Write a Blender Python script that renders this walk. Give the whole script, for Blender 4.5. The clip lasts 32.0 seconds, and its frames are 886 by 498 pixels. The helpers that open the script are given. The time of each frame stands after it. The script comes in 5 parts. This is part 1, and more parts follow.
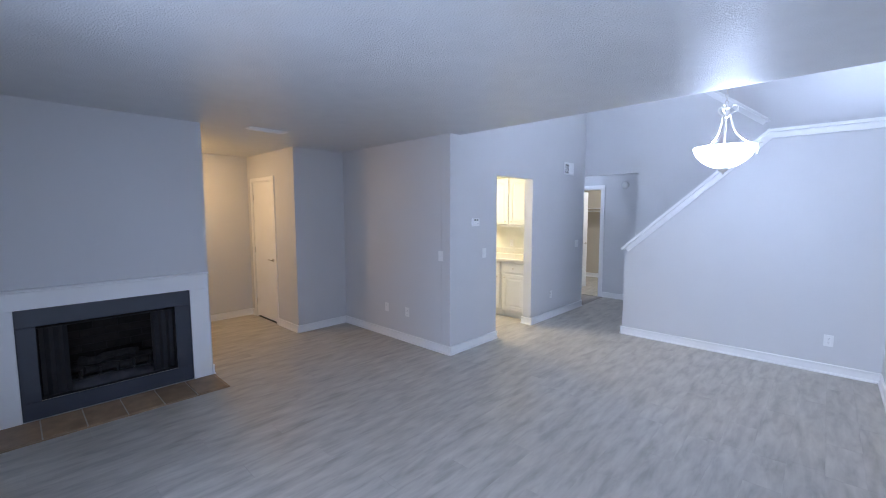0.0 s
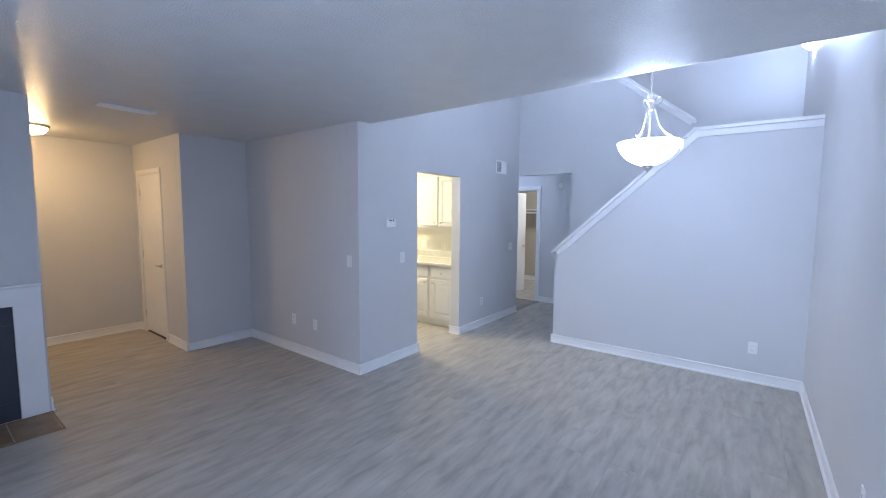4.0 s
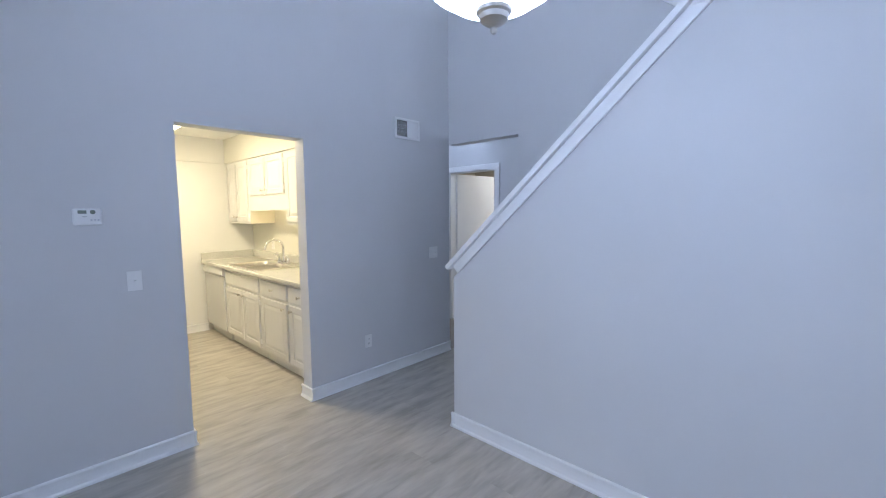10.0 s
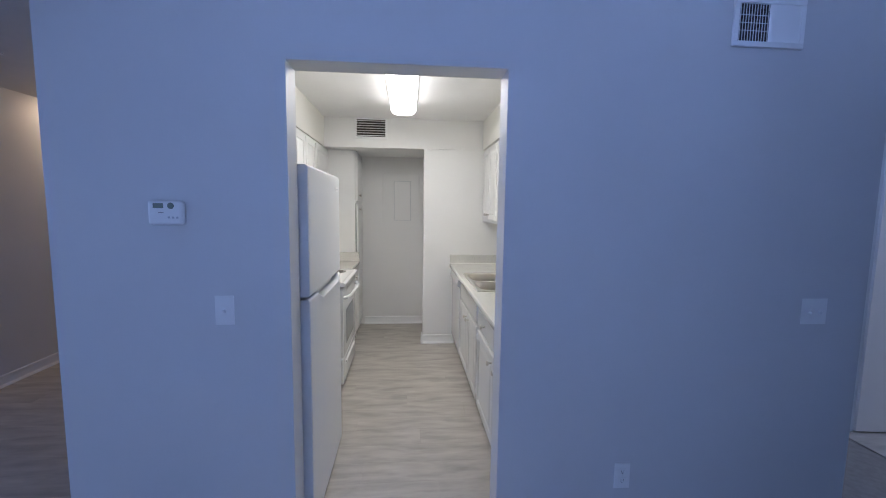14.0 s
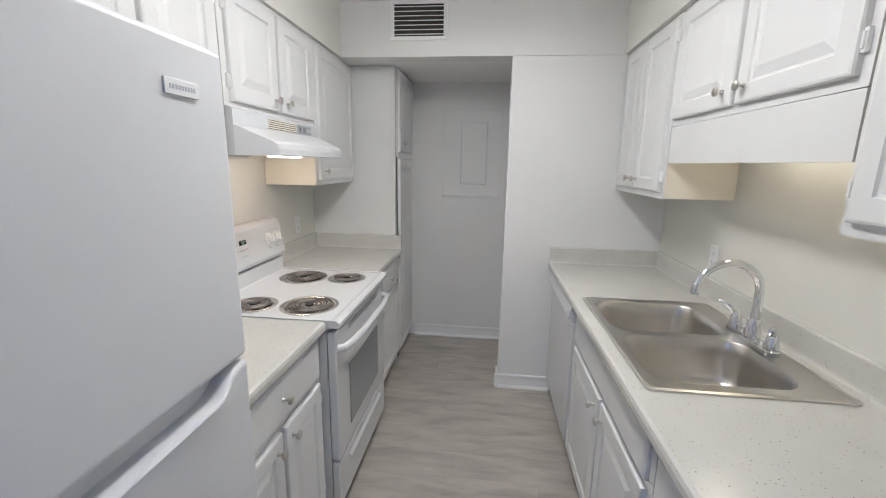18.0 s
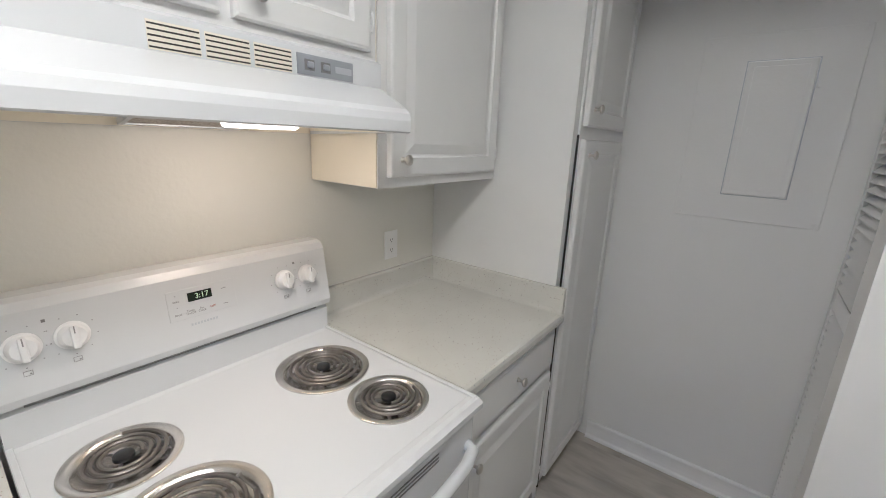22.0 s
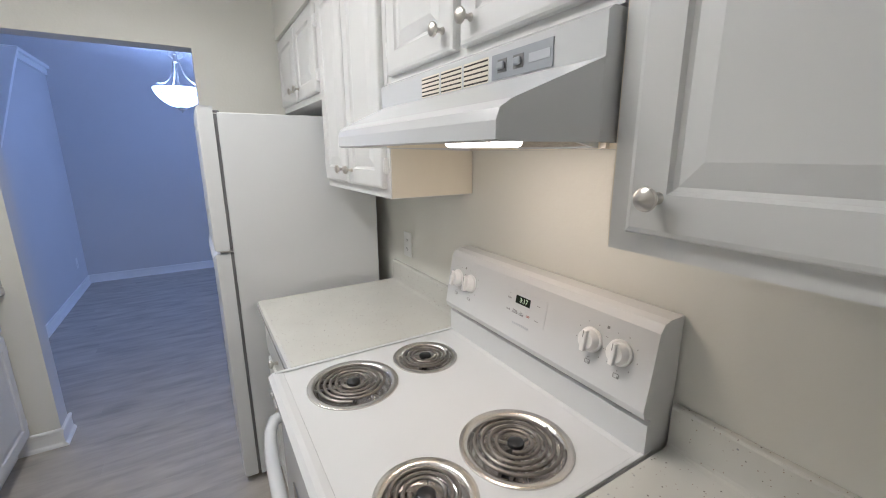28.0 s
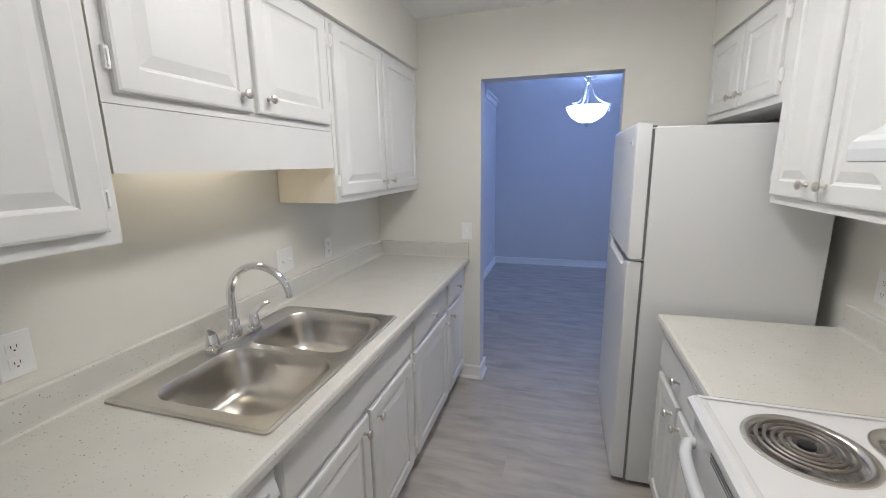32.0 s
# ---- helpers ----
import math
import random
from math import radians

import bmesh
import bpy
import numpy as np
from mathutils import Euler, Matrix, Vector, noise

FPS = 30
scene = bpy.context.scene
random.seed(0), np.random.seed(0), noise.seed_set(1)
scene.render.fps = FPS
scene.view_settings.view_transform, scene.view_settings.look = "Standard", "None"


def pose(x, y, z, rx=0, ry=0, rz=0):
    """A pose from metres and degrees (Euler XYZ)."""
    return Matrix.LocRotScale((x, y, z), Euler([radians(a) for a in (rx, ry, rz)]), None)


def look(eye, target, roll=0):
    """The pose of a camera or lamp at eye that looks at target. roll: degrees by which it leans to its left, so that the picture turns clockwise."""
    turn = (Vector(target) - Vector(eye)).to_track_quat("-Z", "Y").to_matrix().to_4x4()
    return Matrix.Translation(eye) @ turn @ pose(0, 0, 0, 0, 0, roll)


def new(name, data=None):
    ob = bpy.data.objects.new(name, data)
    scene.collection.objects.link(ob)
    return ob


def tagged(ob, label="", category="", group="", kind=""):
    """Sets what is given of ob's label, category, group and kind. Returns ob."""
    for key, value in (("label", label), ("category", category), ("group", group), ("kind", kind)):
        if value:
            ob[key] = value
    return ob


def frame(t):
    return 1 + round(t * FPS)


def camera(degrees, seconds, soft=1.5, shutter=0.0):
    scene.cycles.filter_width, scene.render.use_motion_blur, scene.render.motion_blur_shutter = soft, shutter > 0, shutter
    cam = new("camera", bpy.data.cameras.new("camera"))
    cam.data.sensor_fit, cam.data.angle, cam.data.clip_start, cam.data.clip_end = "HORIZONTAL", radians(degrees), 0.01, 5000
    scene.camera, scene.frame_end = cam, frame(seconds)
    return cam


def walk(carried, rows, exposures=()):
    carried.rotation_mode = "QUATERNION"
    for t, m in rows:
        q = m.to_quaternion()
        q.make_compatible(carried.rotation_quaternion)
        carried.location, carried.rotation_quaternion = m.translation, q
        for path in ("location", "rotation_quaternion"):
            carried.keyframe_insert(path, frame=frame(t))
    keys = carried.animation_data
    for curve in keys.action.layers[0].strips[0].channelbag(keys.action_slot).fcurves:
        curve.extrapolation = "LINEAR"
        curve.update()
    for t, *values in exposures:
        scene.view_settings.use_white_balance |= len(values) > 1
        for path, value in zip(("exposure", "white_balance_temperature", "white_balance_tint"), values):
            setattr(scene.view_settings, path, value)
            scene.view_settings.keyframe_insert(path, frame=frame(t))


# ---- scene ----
cam = camera(94.8, 32.0, soft=1.0)
PATH = [
    (0, (0.464, 0.37, 1.621), (-0.903, 1.819, 1.441), -0.1),
    (0.5, (0.462, 0.344, 1.625), (-1.014, 1.681, 1.442), -0.1),
    (1, (0.452, 0.306, 1.621), (-1.116, 1.533, 1.437), -0.0),
    (1.5, (0.445, 0.291, 1.622), (-1.196, 1.42, 1.436), -0.0),
    (2, (0.428, 0.414, 1.617), (-1.209, 1.548, 1.431), 0.2),
    (2.5, (0.407, 0.549, 1.619), (-1.184, 1.746, 1.434), 0.3),
    (3, (0.415, 0.684, 1.617), (-1.065, 2.016, 1.433), 0.3),
    (3.5, (0.446, 0.857, 1.608), (-0.895, 2.331, 1.428), 0.3),
    (4, (0.454, 1.041, 1.602), (-0.744, 2.633, 1.43), 0.4),
    (4.5, (0.44, 1.258, 1.588), (-0.601, 2.957, 1.416), 0.4),
    (6.5, (0.51, 2.093, 1.564), (-0.027, 4.012, 1.387), 0.2),
    (7, (0.529, 2.362, 1.558), (0.001, 4.283, 1.38), 0.1),
    (7.5, (0.518, 2.627, 1.546), (-0.1, 4.52, 1.366), -0.1),
    (8, (0.499, 2.893, 1.547), (-0.257, 4.736, 1.365), -0.3),
    (8.5, (0.485, 3.142, 1.534), (-0.416, 4.919, 1.352), -0.4),
    (9, (0.467, 3.375, 1.522), (-0.603, 5.056, 1.343), -0.5),
    (9.5, (0.427, 3.608, 1.519), (-0.798, 5.178, 1.341), -0.5),
    (10, (0.38, 3.826, 1.517), (-0.981, 5.281, 1.335), -0.4),
    (10.5, (0.33, 4.039, 1.517), (-1.16, 5.361, 1.337), -0.4),
    (11, (0.223, 4.254, 1.528), (-1.391, 5.421, 1.338), -0.2),
    (11.5, (0.087, 4.458, 1.537), (-1.638, 5.451, 1.341), -0.1),
    (12, (-0.075, 4.653, 1.542), (-1.899, 5.451, 1.347), -0.1),
    (12.5, (-0.291, 4.776, 1.533), (-2.181, 5.4, 1.335), -0.0),
    (13, (-0.518, 4.85, 1.542), (-2.451, 5.323, 1.343), 0.2),
    (13.5, (-0.732, 4.959, 1.542), (-2.697, 5.268, 1.342), 0.5),
    (14, (-0.94, 5.031, 1.537), (-2.922, 5.202, 1.334), 0.8),
    (14.5, (-1.238, 5.065, 1.538), (-3.227, 5.125, 1.334), 1.1),
    (16.5, (-2.118, 5.095, 1.512), (-4.087, 4.973, 1.185), 0.8),
    (17, (-2.34, 5.102, 1.516), (-4.301, 4.945, 1.155), 0.8),
    (17.5, (-2.559, 5.107, 1.519), (-4.511, 4.913, 1.128), 0.7),
    (18, (-2.798, 5.085, 1.526), (-4.744, 4.876, 1.117), 1.0),
    (18.5, (-3.022, 5.081, 1.519), (-4.963, 4.86, 1.091), 1.1),
    (19, (-3.239, 5.093, 1.53), (-5.173, 4.85, 1.084), 1.3),
    (19.5, (-3.409, 5.096, 1.531), (-5.334, 4.803, 1.072), 1.4),
    (20, (-3.578, 5.082, 1.538), (-5.488, 4.716, 1.072), 1.8),
    (20.5, (-3.736, 5.069, 1.539), (-5.607, 4.552, 1.059), 2.1),
    (21, (-3.914, 5.06, 1.533), (-5.712, 4.334, 1.044), 1.9),
    (21.5, (-4.065, 5.017, 1.525), (-5.763, 4.086, 1.025), 2.2),
    (22, (-4.225, 4.97, 1.53), (-5.765, 3.802, 1.019), 2.2),
    (22.5, (-4.383, 4.961, 1.532), (-5.714, 3.564, 1.008), 2.0),
    (23, (-4.535, 4.953, 1.531), (-5.601, 3.348, 0.991), 1.8),
    (23.5, (-4.677, 4.898, 1.522), (-5.453, 3.135, 0.981), 1.5),
    (24, (-4.789, 4.835, 1.524), (-5.28, 2.974, 0.98), 1.2),
    (24.5, (-4.901, 4.776, 1.514), (-5.095, 2.859, 0.979), 1.0),
    (25, (-4.965, 4.702, 1.506), (-4.829, 2.782, 0.963), 0.8),
    (25.5, (-5.007, 4.628, 1.503), (-4.551, 2.758, 0.963), 0.4),
    (27.5, (-5.307, 4.634, 1.516), (-3.804, 3.4, 1.049), -0.0),
    (28, (-5.405, 4.638, 1.531), (-3.736, 3.637, 1.071), -0.3),
    (28.5, (-5.502, 4.631, 1.535), (-3.707, 3.875, 1.082), -0.6),
    (29, (-5.57, 4.641, 1.542), (-3.692, 4.12, 1.095), -0.8),
    (29.5, (-5.607, 4.658, 1.537), (-3.682, 4.347, 1.096), -1.0),
    (30, (-5.636, 4.68, 1.541), (-3.687, 4.571, 1.107), -1.0),
    (30.5, (-5.649, 4.707, 1.543), (-3.697, 4.786, 1.113), -1.0),
    (31, (-5.625, 4.738, 1.549), (-3.687, 4.995, 1.124), -1.0),
    (31.5, (-5.547, 4.82, 1.559), (-3.633, 5.227, 1.143), -0.8),
    (32, (-5.42, 4.886, 1.554), (-3.542, 5.441, 1.147), -0.9),
]
WALK = [(t, look(eye, target, roll)) for t, eye, target, roll in PATH]
LOOKS = [(0, 0.68, 6850, 11), (2, 0.77, 6700, 11), (4, 0.58, 6700, 10), (7, 0.24, 6950, 10), (9, 0.22, 6700, 10), (10, 0.3, 6850, 10), (11, 0.2, 6900, 11), (12, 0.07, 6800, 11), (13, -0.24, 5600, 16), (14, -0.46, 5150, 20), (14.5, -0.5, 5000, 21), (16.5, -0.56, 5110, 21), (20, -0.56, 5060, 20), (22, -0.58, 5100, 20), (24, -0.66, 5060, 20), (26, -0.64, 5090, 20),
         (28, -0.66, 5130, 20), (29.5, -0.61, 5230, 20), (30.5, -0.62, 5530, 21), (31, -0.58, 5730, 23), (31.6, -0.66, 5330, 22), (32, -0.66, 5180, 21)]
walk(cam, WALK, LOOKS)

# ---- world and light ----
world = bpy.data.worlds.new("world")
scene.world = world
world.use_nodes = True
wn = world.node_tree.nodes
sky = wn.new("ShaderNodeTexSky")
sky.sky_type = "NISHITA"
sky.sun_disc = False
sky.sun_elevation = radians(38)
sky.sun_rotation = radians(60)
wn["Background"].inputs["Strength"].default_value = 0.15
world.node_tree.links.new(sky.outputs["Color"], wn["Background"].inputs["Color"])

COOL = (0.49, 0.64, 1.0)
WARM = (1.0, 0.882, 0.63)
AMBER = (1.0, 0.67, 0.34)


def lamp(name, kind, place, energy, colour, size=0.1, size_y=None, aim=(0, 0, -1)):
    data = bpy.data.lights.new(name, kind)
    data.energy, data.color = energy, colour
    if kind == "AREA":
        data.shape = "RECTANGLE"
        data.size, data.size_y = size, size_y or size
    elif kind == "SUN":
        data.angle = size
    else:
        data.shadow_soft_size = size
    ob = new(name, data)
    ob.matrix_world = Matrix.Translation(place) @ Vector(aim).to_track_quat("-Z", "Y").to_matrix().to_4x4()
    return ob


lamp("sun", "SUN", (0, -8, 12), 2.0, (1.0, 0.95, 0.88), radians(0.5), aim=(0.45, -0.55, -0.7))
lamp("window_daylight", "AREA", (-0.45, -0.10, 1.05), 27, COOL, 2.1, 2.0, aim=(0, 1, 0))
lamp("kitchen_tube_light", "AREA", (-4.1175, 4.985, 2.354), 18.5, WARM, 1.18, 0.18)
lamp("sky_through_glass", "AREA", (-0.77, -0.34, 1.05), 54, COOL, 2.7, 2.0, aim=(0, 1, 0))

# ---- materials ----


def mat(name, colour, rough=0.5, metal=0.0, vary=0.05, scale=3.0, bump=0.0, bump_scale=60.0, fine=0.0, stretch=(1, 1, 1), emit=None, spec=0.5, per_object=0.0, depth=0.004):
    m = bpy.data.materials.new(name)
    m.use_nodes = True
    n, l = m.node_tree.nodes, m.node_tree.links
    b = n["Principled BSDF"]
    b.inputs["Roughness"].default_value, b.inputs["Metallic"].default_value = rough, metal
    b.inputs["Specular IOR Level"].default_value = spec
    geo = n.new("ShaderNodeNewGeometry")
    mp = n.new("ShaderNodeMapping")
    mp.inputs["Scale"].default_value = stretch
    l.new(geo.outputs["Position"], mp.inputs["Vector"])
    tex = n.new("ShaderNodeTexNoise")
    tex.inputs["Scale"].default_value, tex.inputs["Detail"].default_value = scale, 5
    l.new(mp.outputs["Vector"], tex.inputs["Vector"])
    ramp = n.new("ShaderNodeValToRGB")
    c = Vector(colour)
    ramp.color_ramp.elements[0].position, ramp.color_ramp.elements[1].position = 0.3, 0.7
    ramp.color_ramp.elements[0].color = (*(c * (1 - vary)), 1)
    ramp.color_ramp.elements[1].color = (*(c * (1 + vary)), 1)
    l.new(tex.outputs["Fac"], ramp.inputs["Fac"])
    out = ramp.outputs["Color"]
    if per_object:
        info = n.new("ShaderNodeObjectInfo")
        hue = n.new("ShaderNodeHueSaturation")
        mr = n.new("ShaderNodeMapRange")
        mr.inputs["To Min"].default_value, mr.inputs["To Max"].default_value = 1 - per_object, 1 + per_object
        l.new(info.outputs["Random"], mr.inputs["Value"])
        l.new(mr.outputs["Result"], hue.inputs["Value"])
        l.new(out, hue.inputs["Color"])
        out = hue.outputs["Color"]
    l.new(out, b.inputs["Base Color"])
    if bump:
        t2 = n.new("ShaderNodeTexNoise")
        t2.inputs["Scale"].default_value, t2.inputs["Detail"].default_value = bump_scale, 3
        l.new(mp.outputs["Vector"], t2.inputs["Vector"])
        bp = n.new("ShaderNodeBump")
        bp.inputs["Strength"].default_value, bp.inputs["Distance"].default_value = bump, depth
        l.new(t2.outputs["Fac"], bp.inputs["Height"])
        l.new(bp.outputs["Normal"], b.inputs["Normal"])
    if emit:
        b.inputs["Emission Color"].default_value = (*emit[0], 1)
        b.inputs["Emission Strength"].default_value = emit[1]
    return m


def floor_material():
    m = mat("vinyl_plank", (0.30, 0.275, 0.25), 0.42, vary=0.0)
    n, l = m.node_tree.nodes, m.node_tree.links
    b = n["Principled BSDF"]
    geo = n.new("ShaderNodeNewGeometry")
    info = n.new("ShaderNodeObjectInfo")
    shift = n.new("ShaderNodeVectorMath")
    shift.operation = "MULTIPLY_ADD"
    shift.inputs[1].default_value = (0.0, 0.3, 0.0)
    comb = n.new("ShaderNodeCombineXYZ")
    for axis in "XYZ":
        l.new(info.outputs["Random"], comb.inputs[axis])
    l.new(comb.outputs["Vector"], shift.inputs[0])
    l.new(geo.outputs["Position"], shift.inputs[2])
    mp = n.new("ShaderNodeMapping")
    mp.inputs["Scale"].default_value = (8.5, 1.9, 1.0)
    l.new(shift.outputs["Vector"], mp.inputs["Vector"])
    grain = n.new("ShaderNodeTexNoise")
    grain.inputs["Scale"].default_value, grain.inputs["Detail"].default_value = 1.6, 3
    grain.inputs["Roughness"].default_value = 0.55
    grain.inputs["Distortion"].default_value = 0.25
    l.new(mp.outputs["Vector"], grain.inputs["Vector"])
    fine = n.new("ShaderNodeMapping")
    fine.inputs["Scale"].default_value = (70.0, 4.0, 1.0)
    l.new(shift.outputs["Vector"], fine.inputs["Vector"])
    lines = n.new("ShaderNodeTexNoise")
    lines.inputs["Scale"].default_value, lines.inputs["Detail"].default_value = 1.5, 4
    l.new(fine.outputs["Vector"], lines.inputs["Vector"])
    mix = n.new("ShaderNodeMath")
    mix.operation = "MULTIPLY_ADD"
    mix.inputs[1].default_value = 0.04
    l.new(lines.outputs["Fac"], mix.inputs[0])
    l.new(grain.outputs["Fac"], mix.inputs[2])
    ramp = n.new("ShaderNodeValToRGB")
    e = ramp.color_ramp.elements
    e[0].position, e[0].color = 0.30, (0.345, 0.317, 0.278, 1)
    e[1].position, e[1].color = 0.74, (0.55, 0.515, 0.457, 1)
    mid = e.new(0.52)
    mid.color = (0.455, 0.423, 0.373, 1)
    l.new(mix.outputs["Value"], ramp.inputs["Fac"])
    hue = n.new("ShaderNodeHueSaturation")
    mr = n.new("ShaderNodeMapRange")
    mr.inputs["To Min"].default_value, mr.inputs["To Max"].default_value = 0.985, 1.015
    l.new(info.outputs["Random"], mr.inputs["Value"])
    l.new(mr.outputs["Result"], hue.inputs["Value"])
    l.new(ramp.outputs["Color"], hue.inputs["Color"])
    l.new(hue.outputs["Color"], b.inputs["Base Color"])
    bp = n.new("ShaderNodeBump")
    bp.inputs["Strength"].default_value, bp.inputs["Distance"].default_value = 0.15, 0.002
    l.new(lines.outputs["Fac"], bp.inputs["Height"])
    l.new(bp.outputs["Normal"], b.inputs["Normal"])
    return m


def counter_material():
    m = mat("speckled_laminate", (0.605, 0.60, 0.555), 0.14, vary=0.03, scale=8)
    n, l = m.node_tree.nodes, m.node_tree.links
    b = n["Principled BSDF"]
    base = b.inputs["Base Color"].links[0].from_socket
    for scale, size, tone in ((62, 0.10, (0.12, 0.10, 0.09)), (80, 0.10, (0.28, 0.24, 0.19)), (44, 0.09, (0.32, 0.33, 0.34)), (120, 0.14, (0.30, 0.22, 0.17))):
        vor = n.new("ShaderNodeTexVoronoi")
        vor.inputs["Scale"].default_value = scale
        geo = n.new("ShaderNodeNewGeometry")
        l.new(geo.outputs["Position"], vor.inputs["Vector"])
        lt = n.new("ShaderNodeMath")
        lt.operation = "LESS_THAN"
        lt.inputs[1].default_value = size
        l.new(vor.outputs["Distance"], lt.inputs[0])
        sel = n.new("ShaderNodeSeparateColor")
        l.new(vor.outputs["Color"], sel.inputs["Color"])
        few = n.new("ShaderNodeMath")
        few.operation = "LESS_THAN"
        few.inputs[1].default_value = 0.32
        l.new(sel.outputs["Red"], few.inputs[0])
        both = n.new("ShaderNodeMath")
        both.operation = "MULTIPLY"
        l.new(lt.outputs["Value"], both.inputs[0])
        l.new(few.outputs["Value"], both.inputs[1])
        mx = n.new("ShaderNodeMix")
        mx.data_type = "RGBA"
        l.new(both.outputs["Value"], mx.inputs["Factor"])
        l.new(base, mx.inputs["A"])
        mx.inputs["B"].default_value = (*tone, 1)
        base = mx.outputs["Result"]
    l.new(base, b.inputs["Base Color"])
    return m


PAINT = mat("wall_paint", (0.66, 0.66, 0.66), 0.5, vary=0.02, scale=1.5, bump=0.12, bump_scale=90)
CEIL = mat("knockdown_ceiling", (0.64, 0.64, 0.63), 0.3, vary=0.03, scale=6, bump=0.8, bump_scale=105, spec=0.28, depth=0.006)
KCEIL = mat("kitchen_ceiling_paint", (0.87, 0.865, 0.85), 0.6, vary=0.02, bump=0.4, bump_scale=70)
KPAINT = mat("kitchen_wall_paint", (0.745, 0.735, 0.675), 0.5, vary=0.02, scale=1.5, bump=0.15, bump_scale=80)
# neutral wall tone, lightened to make up for weak light in the alcove
ALCOVE = mat("alcove_paint_lightened", (0.795, 0.79, 0.77), 0.5, vary=0.02, scale=1.5, bump=0.15, bump_scale=80)
BEIGE = mat("beige_wall_paint", (0.55, 0.49, 0.40), 0.65, vary=0.02, bump=0.12, bump_scale=90)
TRIM = mat("white_trim_paint", (0.87, 0.87, 0.86), 0.35, vary=0.015, scale=4, bump=0.05, bump_scale=40)
CAB = mat("cabinet_white_paint", (0.73, 0.73, 0.715), 0.36, vary=0.02, scale=5, bump=0.06, bump_scale=35)
CREAM = mat("cabinet_side_laminate", (0.80, 0.75, 0.63), 0.5, vary=0.03, scale=5)
APPL = mat("appliance_enamel", (0.69, 0.70, 0.705), 0.22, vary=0.01, scale=3)
FRIDGE = mat("fridge_textured_enamel", (0.74, 0.748, 0.75), 0.34, vary=0.01, scale=3, bump=0.05, bump_scale=220)
GREYGAP = mat("grey_gasket", (0.22, 0.22, 0.22), 0.6, vary=0.1)
# flat black, put in for shade in gaps and openings; also the range feet
BLACK = mat("black_shade_and_feet", (0.015, 0.015, 0.015), 0.7, vary=0.2)
SOOT = mat("firebox_soot", (0.018, 0.017, 0.017), 0.85, vary=0.4, scale=9, bump=0.3)
IRON = mat("black_iron", (0.02, 0.021, 0.024), 0.45, metal=0.0, vary=0.15, scale=12, bump=0.1)
SLATE = mat("charcoal_surround", (0.045, 0.052, 0.07), 0.38, vary=0.08, scale=6)
BRICK = mat("firebrick", (0.022, 0.018, 0.016), 0.9, vary=0.3, scale=14, bump=0.5, per_object=0.25)
LOG = mat("charred_log", (0.022, 0.021, 0.021), 0.9, vary=0.5, scale=18, bump=0.8, bump_scale=25)
ASH = mat("grey_ash", (0.08, 0.08, 0.09), 0.95, vary=0.25, scale=12, bump=0.6, bump_scale=30)
TILE = mat("brown_hearth_tile", (0.31, 0.20, 0.118), 0.45, vary=0.22, scale=9, bump=0.15, bump_scale=30, per_object=0.15)
GROUT = mat("grout", (0.56, 0.53, 0.47), 0.9, vary=0.1, scale=30)
SEAM = mat("plank_core", (0.30, 0.275, 0.25), 0.8, vary=0.1, scale=30)
NICKEL = mat("satin_nickel", (0.62, 0.59, 0.54), 0.32, metal=1.0, vary=0.04, scale=20)
CHROME = mat("chrome", (0.80, 0.81, 0.83), 0.07, metal=1.0, vary=0.01)
BOWLMETAL = mat("drip_bowl_chrome", (0.74, 0.72, 0.69), 0.26, metal=1.0, vary=0.04, scale=25)
STEEL = mat("brushed_steel", (0.62, 0.60, 0.56), 0.28, metal=1.0, vary=0.03, scale=30, stretch=(1, 14, 1), bump=0.015, bump_scale=120)
CAPBLACK = mat("black_cap_enamel", (0.012, 0.013, 0.015), 0.3, vary=0.1)
COIL = mat("burner_coil", (0.23, 0.21, 0.19), 0.42, metal=0.75, vary=0.2, scale=30)
GLASSDARK = mat("oven_window", (0.33, 0.34, 0.35), 0.12, vary=0.03)
PANEL = mat("hood_switch_plate", (0.36, 0.38, 0.41), 0.4, metal=0.3, vary=0.06, scale=25)
PANELPLATE = mat("switch_nameplate", (0.52, 0.54, 0.57), 0.35, metal=0.3, vary=0.04, scale=25)
VENTDARK = mat("vent_dark", (0.05, 0.045, 0.04), 0.8, vary=0.2)
FILTER = mat("hood_filter", (0.34, 0.31, 0.27), 0.45, metal=0.7, vary=0.3, scale=120, bump=1.0, bump_scale=160)
PLASTIC = mat("white_plastic", (0.85, 0.85, 0.84), 0.4, vary=0.01)
LCD = mat("grey_lcd", (0.17, 0.20, 0.17), 0.3, vary=0.05)
DISPLAY = mat("display_glass", (0.02, 0.028, 0.02), 0.15, vary=0.05)
DIGIT = mat("display_digit", (0.5, 0.6, 0.4), 0.4, emit=((0.75, 0.9, 0.55), 0.4))
INK = mat("grey_print", (0.30, 0.30, 0.30), 0.5)
RED = mat("red_mark", (0.45, 0.08, 0.04), 0.5)
FLOOR = floor_material()
COUNTER = counter_material()
BOWL = mat("lit_glass_bowl", (0.9, 0.9, 0.9), 0.4, emit=(COOL, 12.0))
SCONCE = mat("lit_sconce_glass", (0.9, 0.9, 0.9), 0.4, emit=(COOL, 65.0))
TUBE = mat("lit_kitchen_lens", (0.9, 0.9, 0.88), 0.4, emit=(WARM, 12.5))
LENSCAP = mat("lit_lens_cap", (0.85, 0.85, 0.82), 0.4, emit=(WARM, 12.5))
DOME = mat("lit_dome_glass", (0.9, 0.88, 0.8), 0.4, emit=(AMBER, 43.0))
